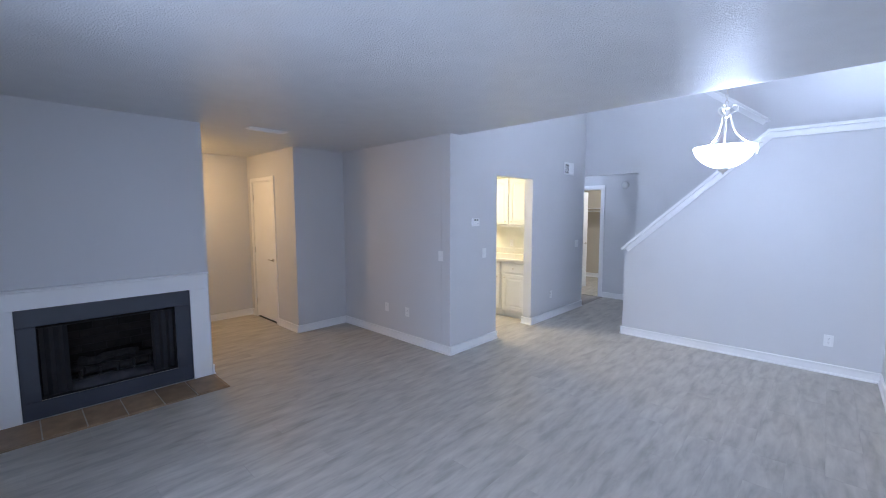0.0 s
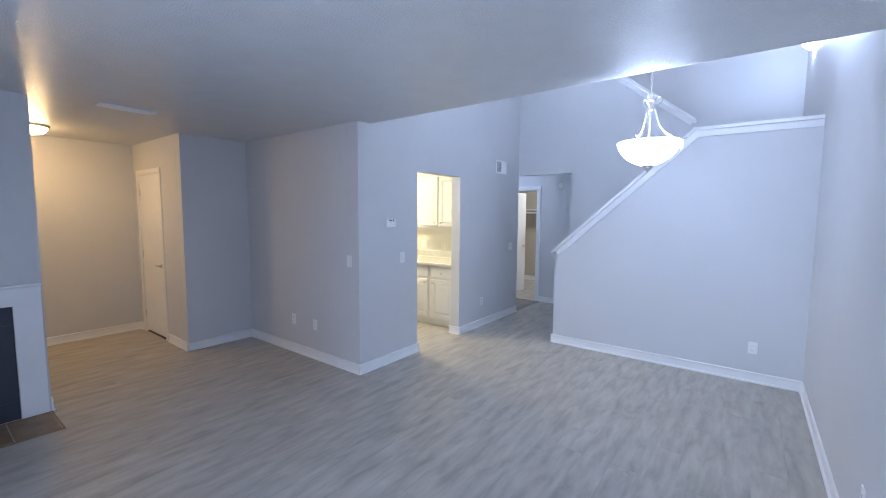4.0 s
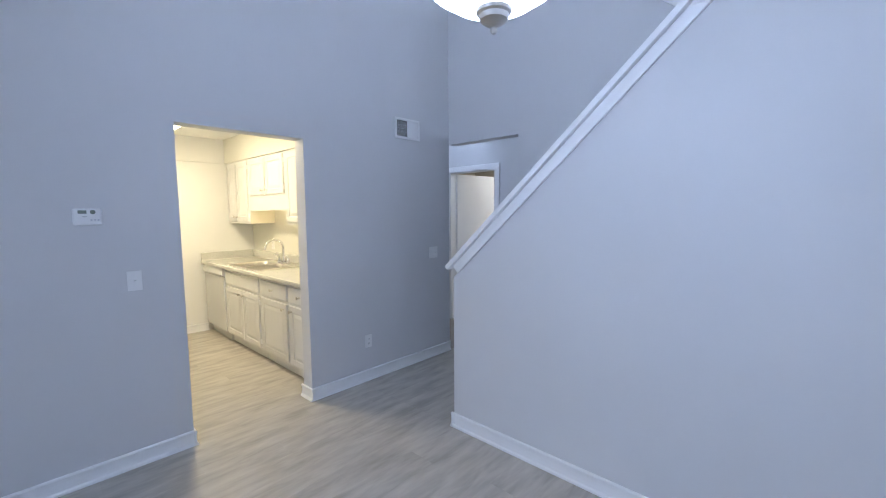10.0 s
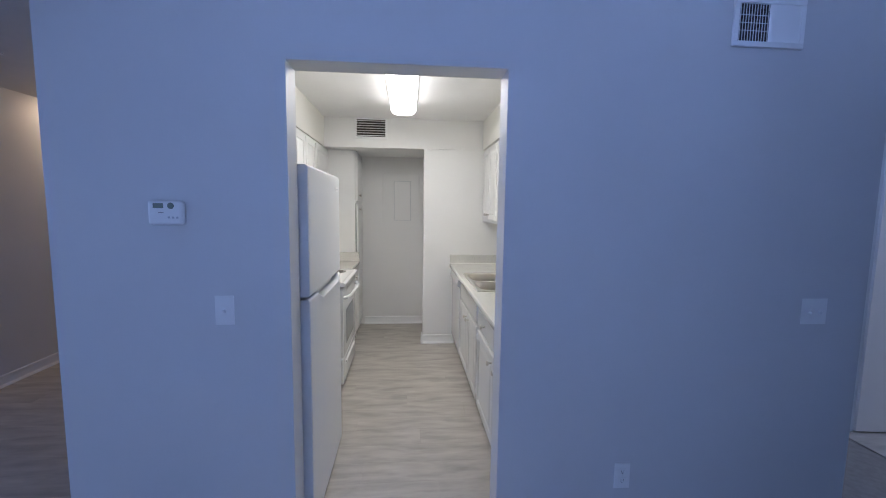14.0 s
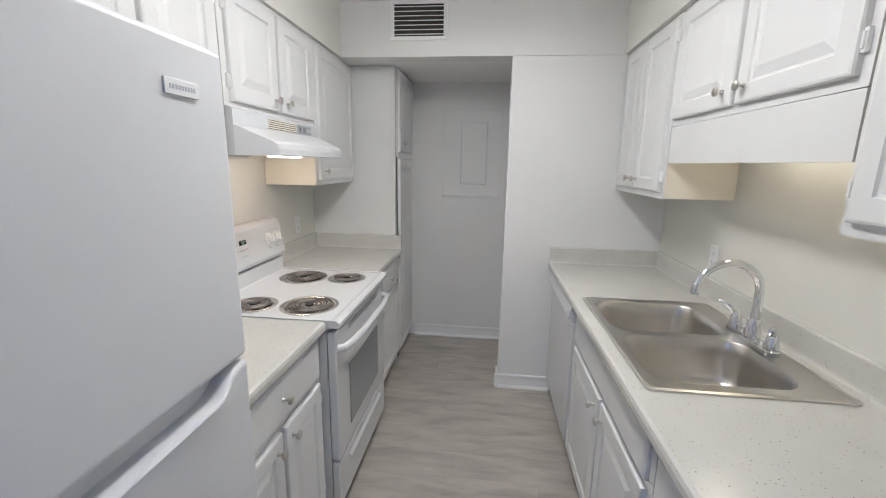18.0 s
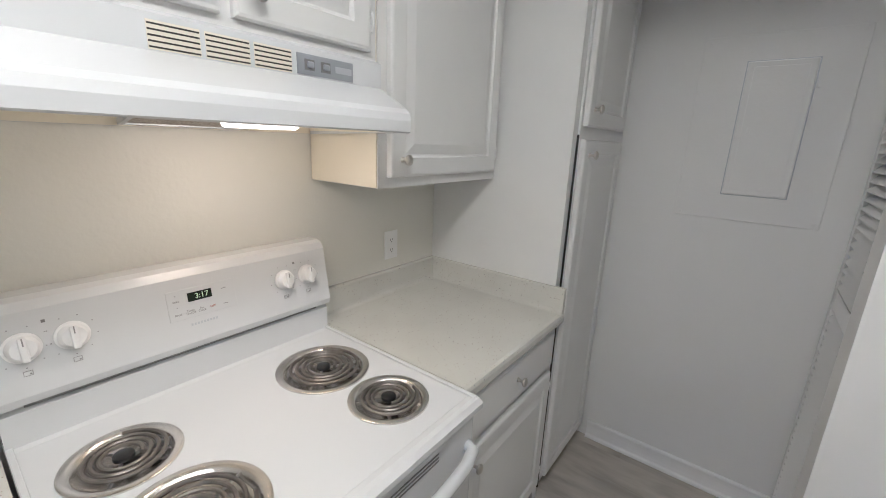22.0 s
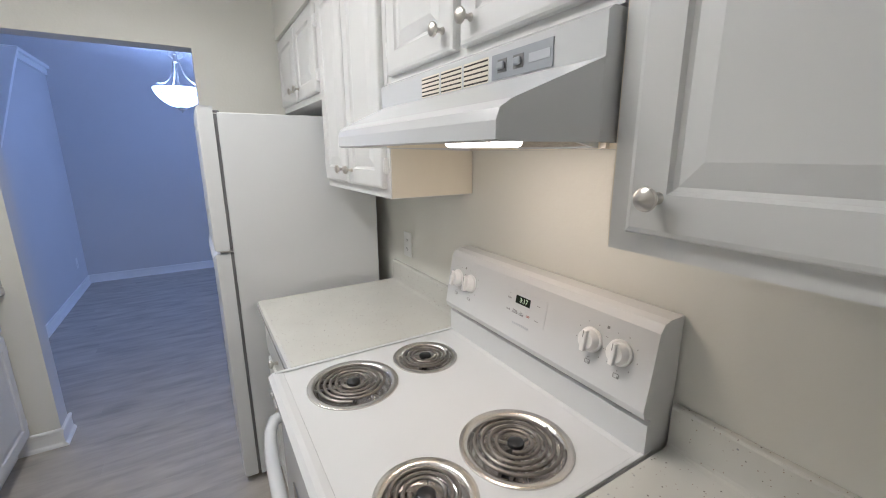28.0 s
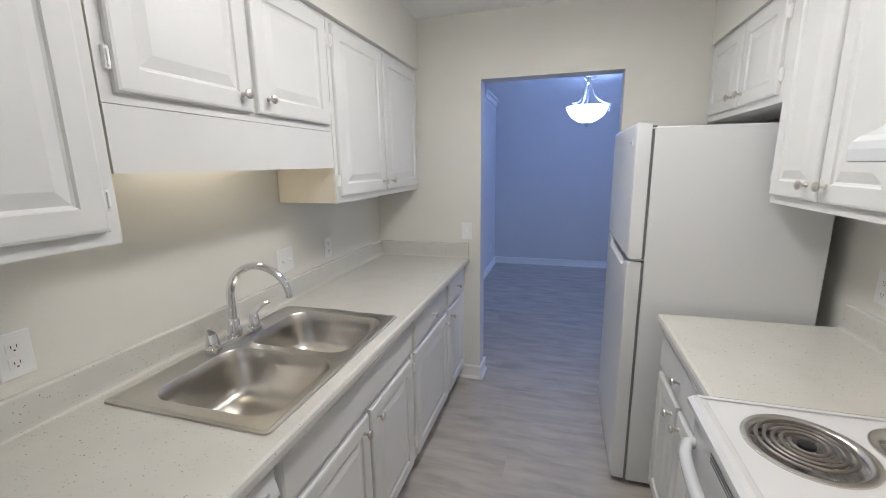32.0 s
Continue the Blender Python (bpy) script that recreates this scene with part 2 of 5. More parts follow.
BULB = mat("lit_bulb_glass", (0.9, 0.9, 0.9), 0.4, emit=(COOL, 4000.0))
HALLGLASS = mat("lit_hall_glass", (0.9, 0.9, 0.9), 0.4, emit=(COOL, 24.0))
ROOMGLASS = mat("lit_room_glass", (0.9, 0.9, 0.88), 0.4, emit=((0.88, 0.92, 1.0), 75.0))
HOODLENS = mat("lit_hood_lens", (0.9, 0.88, 0.8), 0.4, emit=((1.0, 0.78, 0.50), 12.0))
VALANCELENS = mat("lit_valance_lens", (0.9, 0.88, 0.8), 0.4, emit=((1.0, 0.79, 0.44), 13.0))
GRASS = mat("grass_ground", (0.06, 0.09, 0.03), 0.9, vary=0.4, scale=2)
PATIO = mat("patio_concrete", (0.38, 0.37, 0.35), 0.9, vary=0.1)


def glass_material():
    m = bpy.data.materials.new("window_glass")
    m.use_nodes = True
    b = m.node_tree.nodes["Principled BSDF"]
    b.inputs["Roughness"].default_value, b.inputs["Transmission Weight"].default_value, b.inputs["IOR"].default_value = 0.0, 1.0, 1.45
    return m


def blind_material():
    m = mat("vinyl_blind", (0.80, 0.82, 0.85), 0.45, vary=0.02)
    n, l = m.node_tree.nodes, m.node_tree.links
    tr = n.new("ShaderNodeBsdfTranslucent")
    tr.inputs["Color"].default_value = (0.75, 0.80, 0.88, 1)
    mx = n.new("ShaderNodeMixShader")
    mx.inputs["Fac"].default_value = 0.45
    l.new(n["Principled BSDF"].outputs["BSDF"], mx.inputs[1])
    l.new(tr.outputs["BSDF"], mx.inputs[2])
    l.new(mx.outputs["Shader"], n["Material Output"].inputs["Surface"])
    return m


GLASS, BLIND = glass_material(), blind_material()

# ---- builders ----
WORLD = {}


def thing(name, place, label, category, group="", kind=""):
    ob = new(name)
    ob.location = place
    ob.empty_display_size = 0.05
    WORLD[ob.name] = Matrix.Translation(place)
    return tagged(ob, label, category, group, kind)


def mesh_of(bm, material, smooth=False):
    me = bpy.data.meshes.new("mesh")
    bmesh.ops.recalc_face_normals(bm, faces=bm.faces[:])
    if smooth:
        for f in bm.faces:
            f.smooth = True
    bm.to_mesh(me)
    bm.free()
    me.materials.append(material)
    if smooth:
        me.set_sharp_from_angle(angle=radians(35))
    return me


def hang(name, me, parent, label="", m=None):
    ob = new(name, me)
    m = m or Matrix()
    ob.parent = parent
    ob.matrix_parent_inverse = WORLD[parent.name].inverted()
    ob.matrix_basis = m
    WORLD[ob.name] = m
    return tagged(ob, label)


def part(name, bm, material, parent, label="", smooth=False, m=None):
    return hang(name, mesh_of(bm, material, smooth), parent, label, m)


def solid(name, bm, material, label, category, kind="", smooth=False, group=""):
    ob = new(name, mesh_of(bm, material, smooth))
    WORLD[ob.name] = Matrix()
    return tagged(ob, label, category, group, kind)


def box(x0, y0, z0, x1, y1, z1, bevel=0.0, bm=None, segments=2):
    own = bmesh.new()
    r = bmesh.ops.create_cube(own, size=1.0)
    bmesh.ops.scale(own, vec=(abs(x1 - x0), abs(y1 - y0), abs(z1 - z0)), verts=own.verts)
    bmesh.ops.translate(own, vec=((x0 + x1) / 2, (y0 + y1) / 2, (z0 + z1) / 2), verts=own.verts)
    if bevel:
        bmesh.ops.bevel(own, geom=own.edges[:], offset=bevel, segments=segments, profile=0.5, affect="EDGES")
    if bm is None:
        return own
    me = bpy.data.meshes.new("tmp")
    own.to_mesh(me)
    own.free()
    bm.from_mesh(me)
    bpy.data.meshes.remove(me)
    return bm


def boxes(rows, bevel=0.0):
    bm = bmesh.new()
    for r in rows:
        box(*r, bevel=bevel, bm=bm)
    return bm


def prism(outline, axis, a, b, bevel=0.0):
    """A closed outline, swept along an axis. The outline holds the two other coordinates in x, y, z order."""
    bm = bmesh.new()

    def at(p, w):
        return {"x": (w, p[0], p[1]), "y": (p[0], w, p[1]), "z": (p[0], p[1], w)}[axis]

    f = [bm.verts.new(at(p, a)) for p in outline]
    g = [bm.verts.new(at(p, b)) for p in outline]
    bm.faces.new(f)
    bm.faces.new(g[::-1])
    for i in range(len(f)):
        j = (i + 1) % len(f)
        bm.faces.new((f[i], g[i], g[j], f[j]))
    if bevel:
        bmesh.ops.bevel(bm, geom=bm.edges[:], offset=bevel, segments=2, profile=0.5, affect="EDGES")
    return bm


def lathe(profile, n=24, bm=None):
    """Turns (radius, z) points round the z axis."""
    bm = bm or bmesh.new()
    rings = []
    for r, z in profile:
        if r < 1e-6:
            rings.append([bm.verts.new((0, 0, z))])
        else:
            rings.append([bm.verts.new((r * math.cos(2 * math.pi * k / n), r * math.sin(2 * math.pi * k / n), z)) for k in range(n)])
    for a, b in zip(rings, rings[1:]):
        for k in range(n):
            q = [a[k % len(a)], a[(k + 1) % n % len(a)], b[(k + 1) % n % len(b)], b[k % len(b)]]
            q = list(dict.fromkeys(q))
            if len(q) > 2:
                bm.faces.new(q)
    return bm


def tube(points, radius, n=8, bm=None):
    """A round bar along points; radius may be a list."""
    bm = bm or bmesh.new()
    pts = [Vector(p) for p in points]
    rings = []
    side = None
    for i, p in enumerate(pts):
        d = (pts[min(i + 1, len(pts) - 1)] - pts[max(i - 1, 0)]).normalized()
        if side is None:
            side = d.orthogonal().normalized()
        side = (side - d * side.dot(d)).normalized()
        up = d.cross(side)
        r = radius[i] if isinstance(radius, (list, tuple)) else radius
        rings.append([bm.verts.new(p + side * (r * math.cos(2 * math.pi * k / n)) + up * (r * math.sin(2 * math.pi * k / n))) for k in range(n)])
    for a, b in zip(rings, rings[1:]):
        for k in range(n):
            bm.faces.new((a[k], a[(k + 1) % n], b[(k + 1) % n], b[k]))
    bm.faces.new(rings[0][::-1])
    bm.faces.new(rings[-1])
    return bm


def moved(bm, m):
    bm.transform(m)
    return bm


def facing(x, y, z, n):
    """A pose at a wall: local x runs to the viewer's right, local z up, local y into the wall. n: the way the wall faces."""
    turn = {"-y": 0, "+x": 90, "+y": 180, "-x": -90}[n]
    return pose(x, y, z, 0, 0, turn)

# ---- plan ----
XK, XKI = -2.57, -2.70            # dining wall of the kitchen, and its kitchen face
DY0, DY1, DZ = 4.57, 5.42, 2.08   # kitchen opening
YN, YS = 3.70, 3.82               # niche face and stove-wall face
YR = 6.17                         # sink wall
XE, XB = -5.44, -6.25             # kitchen end wall, alcove back
XR = 0.92                         # long plain wall
YW = -0.23                        # window wall
YST = 5.90                        # stair wall
YH, YHB = 7.08, 8.06              # hall opening wall, hall back wall
H, HK, TOP, UP = 2.475, 2.475, 5.42, 2.98   # low ceiling, kitchen ceiling, vault, upper floor
ZC = 2.164                        # top of the wall cabinets, underside of the soffits and the alcove lintel
YC = 3.86                         # edge of the low ceiling
XC = -4.65                        # closet return
YCD = 2.95                        # closet door wall
XEN = -6.16                       # entry back wall
XF, YF = -3.95, 1.675             # chimney breast face and its corner
WX0 = -2.15                       # edge of the sliding door opening


def structure(name, bm, material, label):
    return solid(name, bm, material, label, name.split("_")[0], "structure")


slab = structure("floor", boxes([(XB - 0.12, YW - 0.15, -0.2, XR + 0.15, 10.42, -0.012)]), SEAM, "grey wood-look vinyl plank floor")
structure("ground", boxes([(-300, -300, -0.30, 300, 300, -0.22)]), GRASS, "flat grass ground outside the house")
structure("pavement", boxes([(-4.5, -4.0, -0.215, 2.5, -0.52, -0.05)]), PATIO, "concrete patio outside the sliding door")

structure("wall_kitchen", prism([(YN, 0), (DY0, 0), (DY0, DZ), (DY1, DZ), (DY1, 0), (YH, 0), (YH, TOP), (YN, TOP)], "x", XKI, XK), PAINT, "pale grey painted wall with an open kitchen doorway")
structure("wall_niche", boxes([(XC, YN, 0, XKI - 0.002, YS - 0.004, HK + 0.1)]), PAINT, "pale grey painted niche wall")
structure("wall_closet_return", boxes([(XC - 0.12, YCD, 0, XC, YN + 0.05, H)]), PAINT, "pale grey painted closet return wall")
structure("wall_closet_front", boxes([(XEN, YCD, 0, -5.98, YCD + 0.12, H), (-5.28, YCD, 0, XC - 0.122, YCD + 0.12, H), (-5.98, YCD, 2.08, -5.28, YCD + 0.12, H)]), PAINT, "grey painted wall round a closet door")
structure("wall_entry", boxes([(XEN - 0.12, 0.2, 0, XEN, YCD + 0.12, H)]), PAINT, "grey painted entry wall in warm light")
XCH, YE = -5.05, 0.85             # back of the chimney block, entry side wall
structure("wall_chimney", prism([(YW, 0), (0.8999, 0), (0.8999, 0.15), (0.445, 0.15), (0.445, 0.748), (1.376, 0.748), (1.376, 0.15), (0.9001, 0.15), (0.9001, 0), (YF, 0), (YF, H), (YW, H)], "x", XF - 0.45, XF), PAINT, "pale grey painted chimney breast")
structure("wall_chimney_block", boxes([(XCH, YW, 0, XF - 0.452, YF, H)]), PAINT, "plain grey wall beside the chimney breast")
structure("wall_entry_side", prism([(XEN, 0), (-5.955, 0), (-5.955, 2.05), (-5.14, 2.05), (-5.14, 0), (XCH - 0.001, 0), (XCH - 0.001, H), (XEN, H)], "y", YE - 0.12, YE), PAINT, "grey entry wall round the front door")
structure("wall_window", prism([(XF - 0.45, 0), (WX0, 0), (WX0, 2.10), (0.62, 2.10), (0.62, 0), (XR + 0.15, 0), (XR + 0.15, H), (XF - 0.45, H)], "y", YW - 0.15, YW - 0.001), PAINT, "pale grey wall with a wide sliding door opening")
structure("wall_long", boxes([(XR, YW, 0, XR + 0.15, 9.2, TOP)]), PAINT, "long plain pale grey wall")
structure("ceiling", boxes([(-6.4, YW - 0.15, H, XR, YN - 0.002, H + 0.3), (XK + 0.002, YN - 0.002, H, XR, YC, H + 0.3)]), CEIL, "textured grey-white living room ceiling")
structure("wall_above_living", boxes([(XK, YC - 0.12, H + 0.302, XR, YC, TOP)]), PAINT, "upper wall over the edge of the low ceiling")
structure("ceiling_vault", boxes([(-4.6, YC - 0.12, TOP, XR + 0.15, 9.3, TOP + 0.15)]), CEIL, "high white ceiling over dining area and stairs")

# stair wall with its sloped cap
structure("wall_stair", prism([(-1.46, 0), (XR, 0), (XR, 2.41), (0.0, 2.41), (-1.46, 1.07)], "y", YST, YST + 0.12), PAINT, "low grey stair wall with sloping top")
structure("wall_hall", prism([(-1.71, 0), (0.6, 0), (0.6, 2.2), (-0.15, 2.70), (-1.61, 3.85), (XK, 3.85), (XK, 2.22), (-1.71, 2.22)], "y", YH, YH + 0.12), PAINT, "grey wall with a hall opening under the upper stair")


def cap(points, y0, y1, label, name="handrail_cap"):
    """Flat board on top and a moulded strip below it, along the sloping wall top."""
    ob = thing(name, (points[0][0], (y0 + y1) / 2, points[0][1] - 0.05), label, "trim", kind="structure")
    for k, ((xa, za), (xb, zb)) in enumerate(zip(points, points[1:])):
        d = Vector((xb - xa, zb - za)).normalized()
        nrm = Vector((-d.y, d.x))
        if nrm.y < 0:
            nrm = -nrm
        p = [Vector((xa, za)) - d * (0.012 if k else 0), Vector((xb, zb)) + d * (0.012 if k + 2 < len(points) else 0)]
        top = [p[0], p[1], p[1] - nrm * 0.032, p[0] - nrm * 0.032]
        part("cap_board", prism([tuple(v) for v in top], "y", y0 - 0.045 - 0.002 * k, y1 + 0.04, 0.004), TRIM, ob)
        ea = p[0] - nrm * 0.033 + d * (0.04 if (xa, za) == points[0] else 0.0)
        ea -= d * (0.03 if k else 0)
        eb = p[1] + d * (0.03 if k + 2 < len(points) else 0)
        low = [ea, eb - nrm * 0.033, eb - nrm * 0.093, ea - nrm * 0.060]
        part("cap_moulding", prism([tuple(v) for v in low], "y", y0 - 0.018 - 0.002 * k, y0 - 0.001, 0.003), TRIM, ob)
    return ob


cap([(-1.505, 1.145), (-0.045, 2.478), (XR - 0.003, 2.474)], YST, YST + 0.12, "white painted sloping cap on the stair wall")
cap([(XK + 0.003, 3.94), (-1.60, 3.94), (-0.16, 2.80)], YH, YH + 0.12, "white painted cap on the upper stair wall")

# stairs behind the low wall
steps = [(-1.40 + 0.205 * k, YST + 0.122, 0, -1.40 + 0.205 * (k + 1), YH - 0.002, 0.1865 * (k + 1)) for k in range(7)]
structure("stairs_lower", boxes(steps), PAINT, "lower flight of plain stairs")
structure("stairs_landing", boxes([(0.037, YST + 0.122, 1.35, XR - 0.002, 8.148, 1.50)]), PAINT, "stair landing slab")
steps = [(-0.02 - 0.2 * (k + 1), YH + 0.122, 1.50 + 0.1865 * k - 0.1, -0.02 - 0.2 * k, 8.148, 1.50 + 0.1865 * (k + 1)) for k in range(8)]
structure("stairs_upper", boxes(steps), PAINT, "upper flight of plain stairs")
structure("wall_stair_back", boxes([(-1.73, 8.15, UP, XR, 8.27, TOP), (-1.0, 8.15, 0, XR, 8.27, UP)]), PAINT, "tall pale wall behind the stairs")
structure("floor_upper", boxes([(-4.6, YH + 0.122, UP - 0.3, -1.63, 9.0, UP)]), PAINT, "upper landing floor slab")
structure("wall_upper_hall", boxes([(-4.6, 9.0, UP, -3.80, 9.12, TOP), (-2.92, 9.0, UP, -2.68, 9.12, TOP), (-1.98, 9.0, UP, -1.61, 9.12, TOP), (-3.80, 9.0, 5.04, -2.92, 9.12, TOP), (-2.68, 9.0, 5.04, -1.98, 9.12, TOP), (-1.73, 8.272, UP, -1.61, 8.998, TOP), (-4.72, 6.97, UP, -4.6, 9.12, TOP), (-4.6, 6.97, UP, XKI - 0.002, 7.088, TOP)]), BEIGE, "beige wall of the upper hall with door openings")

# ground-floor hall and room behind it
structure("wall_hall_back", boxes([(-1.0, YHB, 0, -0.88, 8.148, UP - 0.302), (-2.675, YHB, 0, -1.0, YHB + 0.12, UP - 0.302), (-3.9, YHB, 0, -3.435, YHB + 0.12, UP - 0.302), (-3.435, YHB, 2.05, -2.675, YHB + 0.12, UP - 0.302)]), PAINT, "grey hall wall with a white door frame")
structure("wall_hall_end", boxes([(-3.9, 6.97, 0, -3.78, YHB - 0.002, UP - 0.302), (-3.778, 6.97, 0, XKI - 0.002, 7.088, UP - 0.302)]), PAINT, "grey hall end wall")
structure("wall_back_room", boxes([(-4.9, YHB + 0.002, 0, -4.78, 10.3, H), (-4.9, 10.3, 0, -0.9, 10.42, H), (-1.02, YHB + 0.222, 0, -0.9, 10.298, H)]), BEIGE, "beige walls of the room beyond the hall")
structure("ceiling_back_room", boxes([(-4.9, YHB + 0.122, H, -0.9, 10.42, H + 0.1)]), CEIL, "white ceiling of the room beyond the hall")

# kitchen shell
structure("wall_stove", boxes([(XB - 0.12, YS - 0.001, 0, XKI - 0.003, YS, HK), (XB - 0.12, YS - 0.12, 0, XC - 0.124, YS - 0.002, HK)]), KPAINT, "off-white kitchen wall behind the range")
structure("wall_sink", boxes([(XB - 0.12, YR, 0, XKI - 0.002, YR + 0.12, HK)]), KPAINT, "off-white kitchen wall behind the sink")
structure("wall_door_side", boxes([(XKI - 0.003, YS, 0, XKI - 0.001, DY0, HK), (XKI - 0.003, DY1, 0, XKI - 0.001, YR, HK), (XKI - 0.003, DY0, DZ, XKI - 0.001, DY1, HK)]), KPAINT, "off-white kitchen side of the doorway wall")
structure("wall_end", boxes([(XE - 0.10, 5.20, 0, XE, YR, ZC - 0.002), (XE - 0.12, YS, ZC, XE, YR, HK)]), ALCOVE, "pale neutral kitchen end wall and bulkhead")
structure("wall_alcove", boxes([(XB - 0.12, YS, 0, XB, YR, HK)]), ALCOVE, "grey alcove back wall")
structure("ceiling_alcove", boxes([(XB, YS, ZC + 0.001, XE - 0.122, YR, ZC + 0.03)]), KCEIL, "low alcove ceiling")
structure("ceiling_kitchen", boxes([(XB, YS, HK, XKI - 0.004, YR, HK + 0.1)]), KCEIL, "white kitchen ceiling")
structure("soffit_stove", boxes([(XE + 0.002, YS + 0.001, ZC + 0.002, XKI - 0.004, 4.142, HK - 0.001)]), KPAINT, "off-white soffit over the range-side cabinets")
structure("soffit_sink", boxes([(XE + 0.002, 5.842, ZC + 0.002, XKI - 0.004, YR - 0.001, HK - 0.001)]), KPAINT, "off-white soffit over the sink-side cabinets")


# baseboards
def baseboard(x0, y0, x1, y1, n):
    h = 0.1
    nx, ny = {"+x": (1, 0), "-x": (-1, 0), "+y": (0, 1), "-y": (0, -1)}[n]
    prof = [(0.0, 0.0), (0.022, 0.0), (0.022, 0.007), (0.019, 0.014), (0.0125, 0.019), (0.0105, 0.023), (0.0095, 0.04), (0.0095, 0.066), (0.0115, 0.082), (0.0145, 0.089), (0.0135, 0.096), (0.009, h), (0.0, h)]
    bm = bmesh.new()
    a = [bm.verts.new((x0 + nx * d, y0 + ny * d, z)) for d, z in prof]
    b = [bm.verts.new((x1 + nx * d, y1 + ny * d, z)) for d, z in prof]
    bm.faces.new(a)
    bm.faces.new(b[::-1])
    for i in range(len(a)):
        j = (i + 1) % len(a)
        bm.faces.new((a[i], b[i], b[j], a[j]))
    return solid("baseboard", bm, TRIM, "white painted moulded baseboard", "baseboard", "structure")


e = 0.022
baseboard(XK, YN - e, XK, DY0 + e * 0.0, "+x")
baseboard(XK, DY1, XK, YH, "+x")
baseboard(XKI - 0.003, DY0, XK + e, DY0, "+y")
baseboard(XKI - 0.003 - e, DY1, XK + e, DY1, "-y")
baseboard(XKI - 0.003, DY1, XKI - 0.003, 5.60, "-x")
baseboard(XC, YN, XK + e, YN, "-y")
baseboard(XC, YCD - e, XC, YN, "+x")
baseboard(-5.21, YCD, XC + e, YCD, "-y")
baseboard(XEN, YCD, -6.05, YCD, "-y")
baseboard(XEN, YE, XEN, YCD, "+x")
baseboard(XF, YW, XF, 0.17, "+x")
baseboard(XCH - 0.018, YF, XF + 0.01, YF, "+y")
baseboard(XCH, YE, XCH, YF, "-x")
baseboard(XEN, YE, -6.01, YE, "+y")
baseboard(XF, YW, WX0, YW, "+y")
baseboard(XR, YW, XR, YST, "-x")
baseboard(-1.46 - e, YST, XR, YST, "-y")
baseboard(-1.46, YST - e, -1.46, YST + 0.12, "-x")
baseboard(-2.605, YHB, -1.0, YHB, "-y")
baseboard(XB, 4.47, XB, 5.255, "+x")
baseboard(XE, 5.20 - e, XE, 5.545, "+x")
baseboard(XE - 0.10, 5.20, XE + e, 5.20, "-y")
baseboard(-4.78, 10.3, -1.02, 10.3, "-y")

# ---- doors ----


def raised_panel(w, h, t=0.019, frame_w=0.055):
    """A door front: local x from 0 to w, z from 0 to h, front towards -y, with a raised centre panel."""
    bm = bmesh.new()
    rings = [(0.0, 0.0), (0.0, t - 0.007), (0.003, t - 0.002), (0.009, t), (frame_w, t), (frame_w + 0.004, t - 0.006), (frame_w + 0.010, t - 0.008), (frame_w + 0.036, t - 0.001), (frame_w + 0.040, t)]
    loops = []
    for i, d in rings:
        loops.append([bm.verts.new(p) for p in ((i, -d, i), (w - i, -d, i), (w - i, -d, h - i), (i, -d, h - i))])
    for a, b in zip(loops, loops[1:]):
        for k in range(4):
            bm.faces.new((a[k], a[(k + 1) % 4], b[(k + 1) % 4], b[k]))
    bm.faces.new(loops[-1])
    bm.faces.new(loops[0][::-1])
    return bm


def slab_front(w, h, t=0.019):
    bm = bmesh.new()
    rings = [(0.0, 0.0), (0.0, t - 0.008), (0.004, t - 0.003), (0.012, t)]
    loops = []
    for i, d in rings:
        loops.append([bm.verts.new(p) for p in ((i, -d, i), (w - i, -d, i), (w - i, -d, h - i), (i, -d, h - i))])
    for a, b in zip(loops, loops[1:]):
        for k in range(4):
            bm.faces.new((a[k], a[(k + 1) % 4], b[(k + 1) % 4], b[k]))
    bm.faces.new(loops[-1])
    bm.faces.new(loops[0][::-1])
    return bm


KNOB = mesh_of(moved(lathe([(0.0, 0.0), (0.008, 0.0), (0.0075, 0.003), (0.005, 0.006), (0.0048, 0.014), (0.008, 0.018), (0.0135, 0.021), (0.0155, 0.025), (0.0145, 0.029), (0.009, 0.0325), (0.0, 0.0335)], 20), pose(0, 0, 0, 90)), NICKEL, True)
HINGE = mesh_of(boxes([(-0.006, -0.011, -0.025, 0.006, 0.0, 0.025), (-0.003, -0.016, -0.018, 0.003, -0.006, 0.018)], 0.002), TRIM)


def front(kind, parent, x0, x1, z0, z1, y, n, knob=None, hinge=None):
    """A door or drawer front on a cabinet between world x0 and x1. knob: (from the viewer's left edge 0..1 side, metres from top or bottom)."""
    w, h = x1 - x0, z1 - z0
    m = facing(x0 if n == "-y" else x1, y, z0, n)
    bm = raised_panel(w, h) if kind == "door" else slab_front(w, h)
    d = part("door" if kind == "door" else "drawer_front", bm, CAB, parent, m=m)
    if knob:
        hang("knob", KNOB, d, "round satin nickel knob", m @ pose(knob[0] if knob[0] >= 0 else w + knob[0], -0.019, knob[1] if knob[1] >= 0 else h + knob[1]))
    if hinge is not None:
        for z in (0.07, h - 0.07):
            hang("hinge", HINGE, d, "white painted hinge", m @ pose(-0.007 if hinge == 0 else w + 0.007, 0.0, z))
    return d


